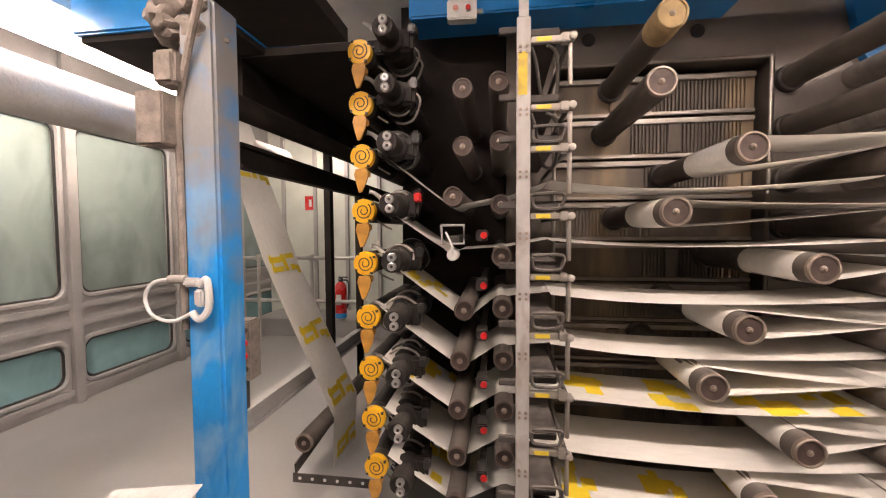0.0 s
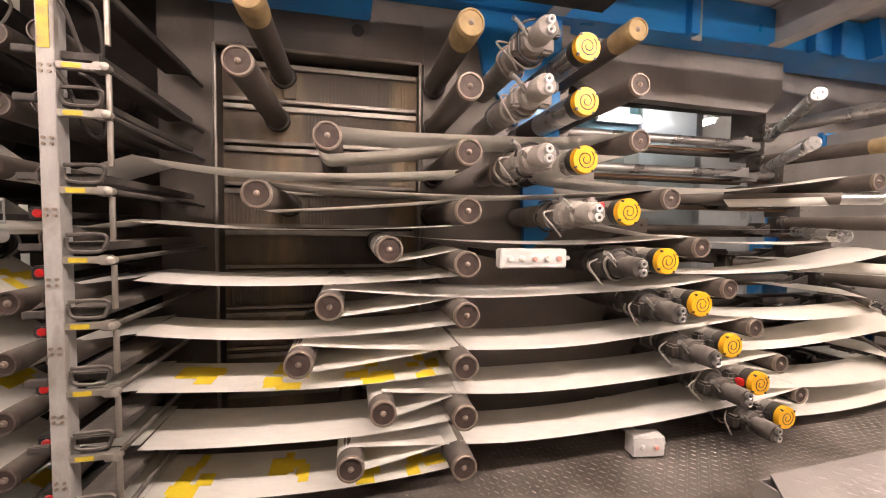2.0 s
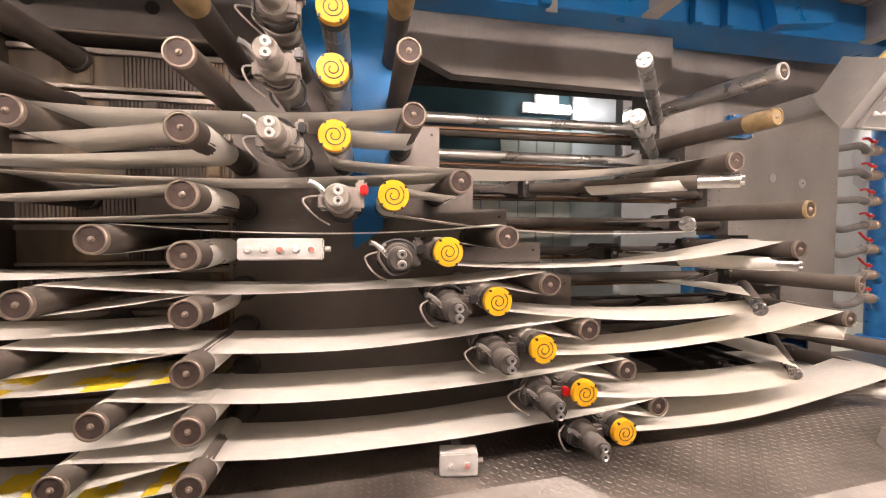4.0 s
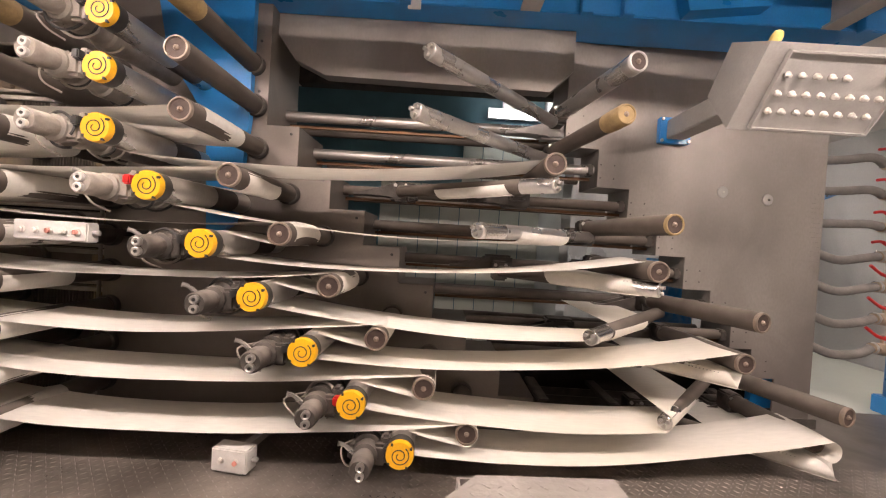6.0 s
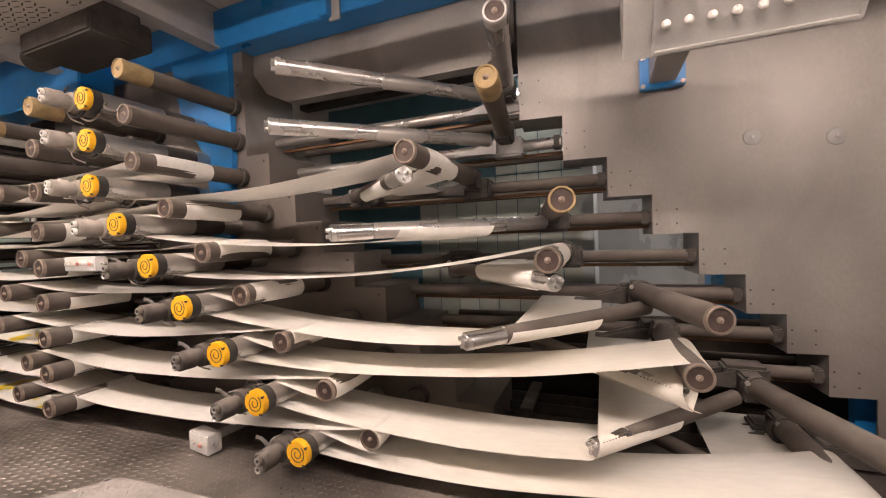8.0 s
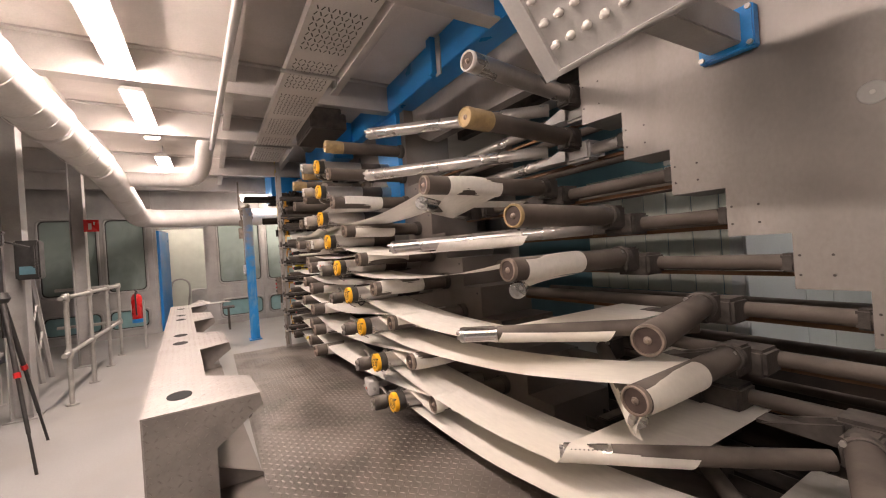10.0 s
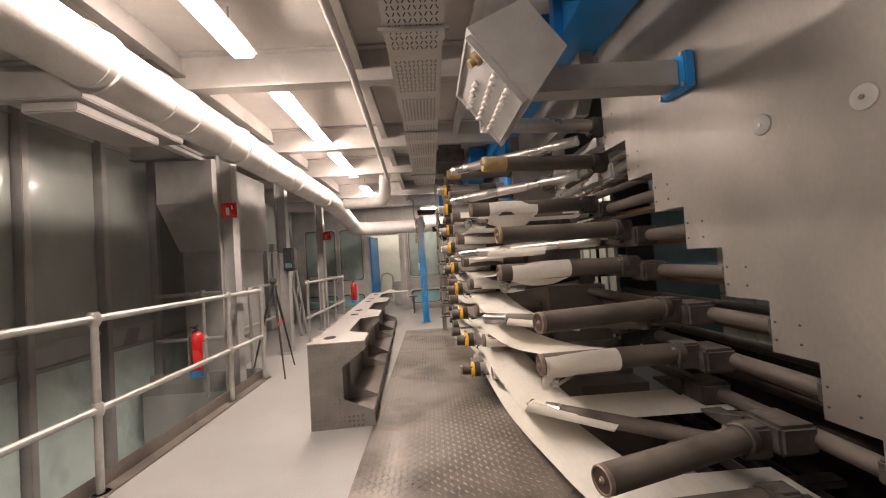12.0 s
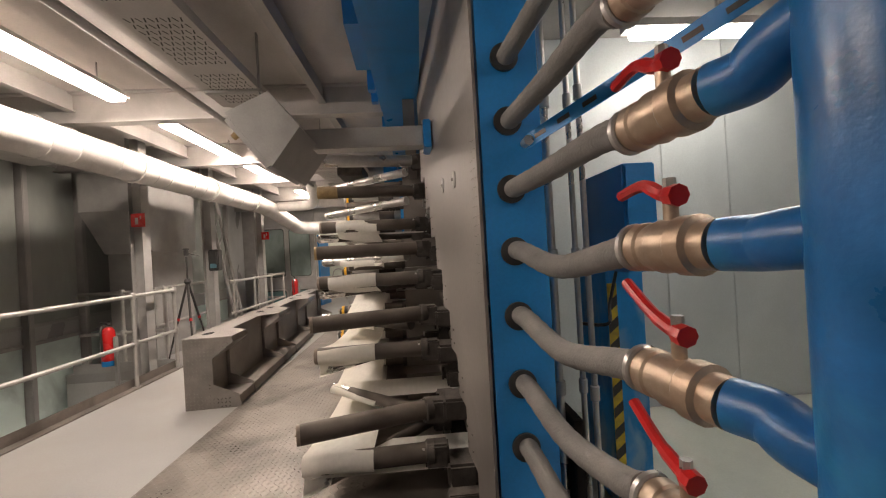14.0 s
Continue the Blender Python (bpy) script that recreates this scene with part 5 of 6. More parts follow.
part("barrel", cyl(B(), (0, -0.35, 0), (0.02, 2.2, 0.05), 0.055, 24), "shade_black", t, smooth=True)
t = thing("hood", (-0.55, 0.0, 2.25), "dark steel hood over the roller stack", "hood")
part("plate", slab(-0.25, 0.62, 0.25, 2.6, 0.0, 0.04), "shade_black", t)
part("side_plate", slab(-0.25, -0.2, 0.25, 2.6, -0.2, 0.0), "shade_black", t)
part("stay", slab(-0.2, -0.15, 1.2, 1.26, -2.25, -0.2), "shade_black", t)
part("hanger", slab(0.2, 0.26, 1.4, 1.46, 0.04, 0.69), "shade_black", t)

# blue column
CX, CY = -0.40, -0.44
col = thing("column", (CX, CY, 0), "worn blue painted steel column, grey and dusty towards the top", "column")
part("shaft", slab(-0.064, 0.064, -0.064, 0.064, 0.014, 2.10, 0.01), "column_paint", col)
part("base_plate", slab(-0.11, 0.11, -0.09, 0.09, 0.0, 0.014, 0.003), "blue_worn", col)
bm = B()
rng = random.Random(8)
for i in range(14):
    c = Vector((rng.uniform(-0.15, 0.0), rng.uniform(-0.08, 0.06), 2.03 + rng.uniform(-0.09, 0.14)))
    r = bmesh.ops.create_icosphere(bm, subdivisions=3, radius=1.0)
    sx, sy, sz = rng.uniform(0.035, 0.07), rng.uniform(0.035, 0.065), rng.uniform(0.03, 0.05)
    for v in r["verts"]:
        k = 1 + 0.35 * noise.noise(v.co * 1.7 + Vector((i * 3.1, 0, 0))) + 0.16 * noise.noise(v.co * 6 + Vector((0, i * 2.3, 0)))
        v.co = c + Vector((v.co.x * sx, v.co.y * sy, v.co.z * sz)) * k
part("caked_bracket", bm, "caked", col, "bracket thick with paper dust", smooth=True)
# black here paints in the shade below the hood
part("head_bracket", slab(-0.09, 0.3, -0.04, 0.5, 2.20, 2.26), "shade_black", col)
part("junction_box", box(B(), (-0.12, -0.09, 1.71), (0.10, 0.08, 0.17), 0.006), "caked", col, "dust-covered junction box")
part("motor_box", box(B(), (-0.075, -0.08, 1.87), (0.08, 0.08, 0.11), 0.012), "caked", col)
part("conduit", tube(B(), bez([(-0.068, -0.066, 1.02), (-0.068, -0.066, 1.5), (-0.066, -0.066, 1.74), (0.0, -0.09, 1.95), (0.10, -0.12, 2.2), (0.16, -0.12, 2.5)], 6), 0.012, 8), "caked", col, smooth=True)
v = part("valve", boxes(((0.0, -0.075, 1.13), (0.035, 0.035, 0.06)), ((-0.03, -0.075, 1.18), (0.06, 0.03, 0.03)), bevel=0.008), "white", col)
part("elbow", tube(B(), bez([(0.0, -0.08, 1.17), (0.03, -0.085, 1.19), (0.035, -0.085, 1.1), (0.0, -0.085, 1.06), (-0.03, -0.08, 1.08)], 5), 0.012, 8), "white", v, smooth=True)
part("pipe_nipple", cyl(B(), (-0.11, -0.08, 1.19), (-0.05, -0.08, 1.19), 0.014, 12), "fluff", v)
part("hose_loop", tube(B(), bez([(-0.10, -0.08, 1.19), (-0.16, -0.09, 1.18), (-0.195, -0.09, 1.13), (-0.17, -0.09, 1.07), (-0.10, -0.085, 1.05), (-0.03, -0.08, 1.08)], 6), 0.006, 8), "white", col, "pale translucent hose loop", smooth=True)
t = thing("control_box", (-0.595, 0.0, 0.80), "tall grimy switch box with red buttons behind the column", "control box")
part("casing", box(B(), (0, 0, 0), (0.09, 0.09, 0.28), 0.008), "caked", t)
for i, c in enumerate(("grime", "red", "red", "grime")):
    part("push_button", cyl(B(), (0.02, -0.045, 0.10 - 0.06 * i), (0.03, -0.06, 0.10 - 0.06 * i), 0.014, 12, 0.003), c, t, smooth=True)
part("stand", slab(-0.035, -0.015, 0.005, 0.035, -0.306, -0.141), "grime", t)
# blue crane box and fitting at top left
t = thing("overhead_box_beam", (-0.9, 0.15, 2.32), "bright blue box beam overhead with shade-black underside", "beam")
part("box", slab(-0.55, 0.30, -0.17, 0.45, -0.03, 0.60, 0.01), "blue", t)
# dark sheet that paints the shade under the box
part("soffit", slab(-0.52, 0.28, -0.145, 0.44, -0.06, -0.031), "shade_black", t)
t = thing("strip_light", (-1.75, 0.35, 2.46), "twin fluorescent light by the window wall, switched on", "strip light")
part("tube", slab(-0.05, 0.05, -0.75, 0.75, 0.0, 0.05, 0.01), "lamp_win", t)
part("second_tube", slab(-0.35, -0.25, -0.75, 1.1, 0.0, 0.05, 0.01), "lamp_win", t)
part("housing", slab(-0.42, 0.1, -0.8, 1.15, 0.051, 0.10, 0.005), "white", t)
part("hanger", slab(-0.15, -0.13, -0.1, -0.08, 0.10, 0.49), "steel", t)

# ---- long cover of tread plate beside the press ----
HOLES = (4.5, 3.02, 2.6, 1.4, 0.95, 0.1)
def bench():
    t = thing("bench_cover", (0, 0, 0), "long waist-low cover of grey tread plate with notched edge", "cover")
    t.matrix_basis = Matrix.Translation((4.73, -1.265, 0)) @ Matrix.Rotation(radians(3), 4, "Z") @ Matrix.Translation((-4.73, 1.265, 0))
    y0, y1, y2, zt = -1.265, -1.04, -0.83, 0.655
    x0, x1 = -0.45, 4.73
    teeth = [(4.32, 4.73), (2.66, 3.30), (0.9, 1.6), (-0.45, -0.13)]
    # top outline with trapezoid notches
    out = [(x0, y0), (x1, y0)]
    for a, b in teeth:
        out += [(b, y2), (a + 0.07, y2), (a - 0.10, y1 + 0.02)]
        nxt = [u for u in teeth if u[1] < a]
        if nxt:
            out.append((nxt[0][1] + 0.12, y1 + 0.02))
    out2 = []
    for p in out:
        if p[0] >= x0:
            out2.append(p)
    top = part("top_plate", prism(B(), out2, "z", zt - 0.006, zt), "tread_pale", t)
    part("back_plate", slab(x0, x1 - 0.007, y0, y0 + 0.006, 0.0, zt - 0.007), "tread_pale", t)
    part("inner_plate", slab(x0, x1 - 0.007, y1 - 0.01, y1, 0.0, zt - 0.007), "tread_pale", t)
    prof = [(y0 + 0.007, 0.0), (y2 + 0.06, 0.0), (y2 + 0.04, 0.12), (y1 + 0.03, 0.22), (y1 + 0.03, 0.46), (y2 + 0.01, 0.60), (y2, zt - 0.007), (y0 + 0.007, zt - 0.007)]
    for a, b in teeth:
        for xx in (a + 0.03, b):
            part("rib_plate", prism(B(), prof, "x", xx - 0.006, xx), "tread_end" if xx == x1 else "tread_pale", t)
        part("lip", slab(a + 0.031, b - 0.007, y2 - 0.006, y2, 0.60, zt - 0.007), "tread_pale", t)
        part("sloping_plate", prism(B(), [(y1 + 0.03, 0.46), (y2 + 0.006, 0.598), (y2 + 0.006, 0.606), (y1 + 0.03, 0.468)], "x", a + 0.031, b - 0.007), "tread_pale", t)
    part("floor_angle", slab(x0, x1 - 0.02, y1 + 0.001, y2 + 0.04, 0.007, 0.10, 0.004), "face", t)
    bm = B()
    for x in HOLES:
        prism(bm, [(x + 0.075 * math.cos(q) * (1 if abs(math.cos(q)) > 0.5 else 1.2), (y0 + 0.13) + 0.05 * math.sin(q)) for q in [k * math.pi / 8 for k in range(16)]], "z", zt + 0.0005, zt + 0.0015)
    tagged(part("hand_holes", bm, "void", t, "dark hand holes"), kind="stuff")
    vs, fs, ends = [], [], []
    pitch = 0.034
    for i in range(int((y2 - y0) / pitch)):
        for j in range(int(zt / pitch)):
            cy, cz = y0 + (i + 0.5) * pitch, (j + 0.5) * pitch
            edge = y2 + 0.03 if cz < 0.11 else (y1 + 0.02 if cz < 0.45 else y1 + 0.02 + (cz - 0.45) * 1.6)
            if cy > min(edge, y2) - 0.02:
                continue
            ends.append(len(fs))
            a = radians(45 if (i + j) % 2 else -45)
            c, s = math.cos(a), math.sin(a)
            k = len(vs)
            for u, v, h in ((-0.42, 0, 0), (0, -0.12, 0), (0.42, 0, 0), (0, 0.12, 0), (-0.22, 0, 1), (0.22, 0, 1)):
                vs.append((x1 + 0.0004 + h * 0.003, cy + pitch * (c * u - s * v), cz + pitch * (s * u + c * v)))
            fs += [(k, k + 1, k + 5, k + 4), (k + 1, k + 2, k + 5), (k + 2, k + 3, k + 4, k + 5), (k + 3, k, k + 4)]
    # the same pattern on the top plate
    for i in range(int((y2 - y0) / pitch)):
        for j in range(int((x1 - x0) / pitch)):
            cx, cy = x1 - (j + 0.5) * pitch, y0 + (i + 0.5) * pitch
            if cy > y1 and not any(a + 0.05 < cx < b - 0.02 for a, b in teeth):
                continue
            if any(math.hypot(cx - q, cy - y0 - 0.13) < 0.09 for q in HOLES):
                continue
            a = radians(45 if (i + j) % 2 else -45)
            c, s = math.cos(a), math.sin(a)
            k = len(vs)
            for u, v, h in ((-0.42, 0, 0), (0, -0.12, 0), (0.42, 0, 0), (0, 0.12, 0), (-0.22, 0, 1), (0.22, 0, 1)):
                vs.append((cx + pitch * (c * u - s * v), cy + pitch * (s * u + c * v), zt + h * 0.0009))
            fs += [(k, k + 1, k + 5, k + 4), (k + 1, k + 2, k + 5), (k + 2, k + 3, k + 4, k + 5), (k + 3, k, k + 4)]
    me = bpy.data.meshes.new("tread_pattern")
    me.from_pydata(vs, [], fs)
    me.materials.append(M["tread_pale"])
    me.materials.append(M["lug"])
    for k in ends:
        for p in me.polygons[k:k + 4]:
            p.material_index = 1
    ob = tagged(new("tread_pattern", me), "", "", "", "stuff")
    ob.parent = t
    t2 = thing("rag", (-0.44, -1.16, 0.655), "crumpled grey rag lying on the tread plate cover", "rag")
    bm = B()
    n = 18
    g = [[bm.verts.new((-0.16 + 0.32 * i / n, -0.12 + 0.24 * j / n, 0.008 + 0.07 * max(0, noise.noise(Vector((i * 0.35, j * 0.3, 5.0))) + 0.25) * math.sin(math.pi * i / n) * math.sin(math.pi * j / n))) for j in range(n + 1)] for i in range(n + 1)]
    for i in range(n):
        for j in range(n):
            bm.faces.new((g[i][j], g[i + 1][j], g[i + 1][j + 1], g[i][j + 1]))
    part("cloth", bm, "cloth", t2, smooth=True)
bench()
t = thing("paper_sheet", (-0.24, -0.92, 0.657), "loose greyish sheet of newsprint on the tread plate cover", "paper")
part("sheet", box(B(), (-0.05, 0.0, 0.004), (0.22, 0.32, 0.003), 0, Matrix.Rotation(radians(14), 4, "Z")), "cloth", t)

# ---- railings ----
def railing(pts, posts, kick=True, label="galvanised tube railing with two rails at the walkway edge"):
    o = Vector((pts[0][0], pts[0][1], 0))
    t = thing("railing", o, label, "railing", "railings")
    for z in (1.02, 0.49):
        part("rail", tube(B(), [Vector((x, y, z)) - o for x, y in pts], 0.022, 10), "rail", t, smooth=True)
    for x, y in posts:
        p = part("post", cyl(B(), Vector((x, y, 0.0)) - o, Vector((x, y, 1.02)) - o, 0.021, 12), "rail", t, smooth=True)
        for z in (1.02, 0.49):
            part("joint", lathe(B(), Vector((x, y, z - 0.04)) - o, Vector((x, y, 9)) - o, [(0, 0.026), (0.02, 0.034), (0.06, 0.034), (0.08, 0.026)], 14), "rail", p, smooth=True)
        part("foot_flange", cyl(B(), Vector((x, y, 0.0)) - o, Vector((x, y, 0.012)) - o, 0.05, 14), "rail", p)
    return t
railing([(9.5, -2.28), (3.08, -2.28)], [(8.6, -2.28), (7.0, -2.28), (5.40, -2.28), (3.1, -2.28), (3.85, -2.28)])
railing([(3.0, -2.42), (3.0, -3.55)], [(3.0, -2.45), (3.0, -3.0)], label="short return railing at the end of the pit")
railing([(1.75, -2.2), (-0.85, -2.2), (-0.9, -2.9)], [(1.6, -2.2), (0.75, -2.2), (-0.1, -2.2), (-0.85, -2.2)], label="further tube railing beside the walkway")
railing([(1.0, -2.85), (2.6, -2.85)], [(1.1, -2.85), (2.4, -2.85)], label="railing of the stair landing behind")
t = tagged(new("kerb_plate"), "steel toe plate along the pit edge", "toe plate", "", "structure")
part("toe_board", slab(3.06, 9.5, -2.325, -2.317, 0.001, 0.10), "tread", t)
part("edge_strip", slab(3.06, 9.5, -2.316, -2.22, 0.001, 0.012, 0.003), "tread", t)
part("end_toe_board", slab(3.061, 3.069, -3.6, -2.33, 0.001, 0.12), "grey", t)
def steel_column(x, y, label, h=2.9, z0=0.0):
    t = thing("steel_column", (x, y, z0), label, "column", "grey columns")
    bm = B()
    slab(-0.07, 0.07, -0.075, -0.065, 0.012, h - z0, bm=bm)
    slab(-0.07, 0.07, 0.065, 0.075, 0.012, h - z0, bm=bm)
    slab(-0.006, 0.006, -0.065, 0.065, 0.012, h - z0, bm=bm)
    part("h_section", bm, "grey", t)
    part("base_plate", slab(-0.11, 0.11, -0.11, 0.11, 0.0, 0.012), "grey", t)
    return t
c1 = steel_column(3.45, -2.43, "grey steel H-column at the pit edge", z0=-2.5)
c2 = steel_column(1.75, -2.48, "grey steel H-column on the walkway")
c3 = steel_column(-0.4, -2.5, "grey steel H-column near the partition")
def sign(x, y, z):
    t = thing("fire_sign", (x, y, z), "small red square fire equipment sign on a column", "sign", "red signs")
    part("plate", box(B(), (0, 0, 0), (0.004, 0.16, 0.16), 0.0), "ext_red", t)
    part("symbol", boxes(((0.0028, -0.015, -0.01), (0.001, 0.035, 0.08)), ((0.0028, 0.03, 0.03), (0.001, 0.015, 0.04))), "white", t)
    part("bracket", box(B(), (-0.025, 0.0, 0), (0.045, 0.03, 0.03)), "grey", t)
sign(3.575, -2.36, 1.90)
sign(-0.28, -2.34, 1.87)

def extinguisher(x, y, z, label="red fire extinguisher with black valve hanging on a bracket", r=0.07, h=0.42, stand=True):
    t = thing("fire_extinguisher", (x, y, z), label, "fire extinguisher", "fire extinguishers")
    part("cylinder", lathe(B(), (0, 0, 0.03), (0, 0, 9), [(0, r * 0.9), (0.015, r), (h * 0.86, r), (h * 0.96, r * 0.7), (h, 0.022)], 24), "ext_red", t, smooth=True)
    part("base_band", lathe(B(), (0, 0, 0), (0, 0, 9), [(0, r * 1.01), (0.06, r * 1.01)], 24), "blue", t)
    v = part("valve", boxes(((0, 0, h + 0.05), (0.05, 0.03, 0.05)), ((0.03, 0, h + 0.085), (0.12, 0.02, 0.014)), bevel=0.004), "black", t)
    part("pin", cyl(B(), (0.0, -0.03, h + 0.06), (0.0, 0.03, h + 0.06), 0.006, 8), "steel", v)
    part("hose", tube(B(), bez([(0.03, 0, h + 0.05), (0.10, 0, h + 0.02), (0.095, 0.0, h * 0.5), (0.075, 0, 0.12)], 6), 0.011, 8), "black", t, smooth=True)
    part("label", box(B(), (0, -r * 0.985, h * 0.55), (r * 0.9, 0.008, h * 0.3)), "white", t, "white instruction label")
    part("bracket", box(B(), (0, r + 0.012, h * 0.6), (0.05, 0.024, 0.16), 0.003), "grey", t)
    if stand:
        part("mount", slab(-0.02, 0.02, r + 0.0, r + 0.03, -z, h * 0.5), "grey", t)
    return t
extinguisher(3.64, -2.72, 0.22)
extinguisher(-1.1, -2.02, 0.42)
extinguisher(-1.38, 3.02, 0.27)
# railing beyond the left stack
railing([(-1.0, 2.9), (-2.6, 2.9)], [(-1.05, 2.9), (-1.7, 2.9), (-2.4, 2.9)], label="grey tube railing behind the press end")
t = thing("floor_plinth", (-1.6, 3.4, 0), "pale raised floor plinth behind the railing", "plinth")
part("block", slab(-1.0, 1.1, -0.35, 1.4, 0.0, 0.22, 0.01), "floor", t)

# tripod with a small head, by the column
t = thing("tripod", (2.92, -2.2, 0), "black camera tripod with extended legs", "tripod")
apex = Vector((0, 0, 1.12))
for a in (45, 165, 285):
    f = Vector((0.40 * math.cos(radians(a)), 0.27 * math.sin(radians(a)), 0.0))
    l = part("leg", cyl(B(), apex, apex.lerp(f, 0.45), 0.015, 10), "black", t, smooth=True)
    part("leg_section", cyl(B(), apex.lerp(f, 0.44), apex.lerp(f, 0.78), 0.012, 10), "black", l, smooth=True)
    part("leg_tip", cyl(B(), apex.lerp(f, 0.77), f, 0.009, 10), "black", l, smooth=True)
    part("lock", cyl(B(), apex.lerp(f, 0.44), apex.lerp(f, 0.47), 0.019, 10), "red", l)
part("centre_post", cyl(B(), (0, 0, 0.85), (0, 0, 1.45), 0.012, 10), "black", t, smooth=True)
part("crown", lathe(B(), (0, 0, 1.08), (0, 0, 9), [(0, 0.03), (0.03, 0.045), (0.07, 0.03)], 12), "black", t, smooth=True)
h = part("head", boxes(((0, 0, 1.50), (0.04, 0.05, 0.08)), ((0.0, 0, 1.55), (0.06, 0.06, 0.02)), bevel=0.006), "black", t)
part("handle", cyl(B(), (0, 0, 1.50), (-0.1, 0.12, 1.45), 0.007, 8), "black", h)

t = thing("terminal_box", (1.83, -2.36, 1.20), "black wall terminal with teal screen fixed to a column", "terminal")
part("case", box(B(), (0, 0, 0.19), (0.14, 0.16, 0.34), 0.012), "black", t)
part("screen", box(B(), (0.071, 0.0, 0.10), (0.003, 0.10, 0.07)), "teal", t)
part("handset", box(B(), (0.085, 0.05, 0.22), (0.03, 0.035, 0.2), 0.01), "black", t)
part("bracket", slab(-0.02, 0.02, -0.12, -0.08, 0.1, 0.3), "grey", t)
t = thing("chute", (2.1, -3.1, 0), "large grey sheet-metal chute rising to the ceiling", "chute")
part("hopper", prism(B(), [(-0.55, 1.55), (0.55, 1.55), (0.95, 2.1), (0.95, 2.6), (-0.55, 2.6)], "y", -0.35, 0.30), "grey", t)
part("cabinet", slab(-0.5, 0.5, -0.35, 0.25, 0.0, 1.549, 0.01), "grey", t)
part("seam", slab(-0.51, 0.51, 0.251, 0.262, 1.5, 1.548), "mullion", t)
t = thing("lattice_stair", (0.9, -2.75, 0), "grey lattice stair stringer behind the railing", "stair")
bm = B()
tube(bm, [(-0.6, 0, 0.0), (0.35, 0, 2.6)], 0.03, 6)
tube(bm, [(-0.9, 0, 0.0), (0.05, 0, 2.6)], 0.03, 6)
part("stringer", bm, "grey", t)
for i in range(7):
    z = 0.3 + 0.33 * i
    x = -0.6 + 0.95 * z / 2.6
    part("brace", tube(B(), [(x, 0, z), (x - 0.18, 0, z + 0.30)], 0.014, 6), "grey", t)
t = thing("low_stand", (-2.0, -0.75, 0), "small grey low stand against the partition", "stand")
part("leg_frame", boxes(((-0.15, 0, 0.2), (0.03, 0.03, 0.4)), ((0.15, 0, 0.2), (0.03, 0.03, 0.4)), ((0, 0, 0.41), (0.36, 0.2, 0.02))), "grime", t)

# ---- control panel on its arm ----
t = thing("operator_console", (6.02, 0.0, 2.06), "grey push-button control panel on a bracketed arm", "control panel")
part("wall_bracket", slab(-0.295, -0.075, 1.015, 1.066, -0.055, 0.125, 0.006), "blue", t, "blue bolted flange")
bm = B()
for x in (-0.28, -0.09):
    for z in (-0.04, 0.11):
        cyl(bm, (x, 1.014, z), (x, 1.004, z), 0.012, 6)
tagged(part("flange_bolts", bm, "steel", t), kind="stuff")
part("arm", slab(-0.25, -0.12, 0.08, 1.014, -0.03, 0.10, 0.006), "grey", t)
TILT = Matrix.Translation((0.0, 0.0, 0.0)) @ Matrix.Rotation(radians(-38), 4, "X")
case = part("case", prism(B(), [(-0.02, -0.19), (0.24, -0.12), (0.24, 0.14), (-0.02, 0.20)], "x", -0.46, 0.20), "grey", t)
case.matrix_basis = Matrix.Translation((0.04, 0.06, -0.05)) @ Matrix.Rotation(radians(38), 4, "X")
f = part("front_plate", box(B(), (-0.09, -0.028, 0.0), (0.56, 0.012, 0.35), 0.003), "grey", case)
me = bpy.data.meshes.new("push_button")
b_ = B(); lathe(b_, (0, 0, 0), (0, -1, 0), [(0, 0.014), (0.010, 0.014), (0.011, 0.009), (0.028, 0.008), (0.031, 0.004)], 14); b_.to_mesh(me); b_.free(); me.materials.append(M["knob"])
for p_ in me.polygons:
    p_.use_smooth = True
for r in range(3):
    for c in range(8):
        if r == 0 and c > 4:
            continue
        shared("push_button", me, f, Matrix.Translation((-0.33 + 0.066 * c, -0.035, 0.075 - 0.08 * r)))
bm = B()
for z in (-0.17, 0.17):
    box(bm, (-0.09, -0.04, z), (0.56, 0.02, 0.008))
for x in (-0.366, 0.186):
    box(bm, (x, -0.04, 0), (0.008, 0.02, 0.332))
part("rim", bm, "grey", f)
part("lamp_button", lathe(B(), (0.13, -0.035, 0.10), (0.13, -1, 0.10), [(0, 0.03), (0.02, 0.03), (0.024, 0.02), (0.05, 0.018)], 18), "roller_tan", f, smooth=True)
part("signal_lamp", lathe(B(), (-0.36, 0.1, 0.16), (-0.36, 0.1, 9), [(0, 0.026), (0.045, 0.024), (0.06, 0.018), (0.066, 0.006)], 16), "amber_lens", case, "yellow signal lamp", smooth=True)

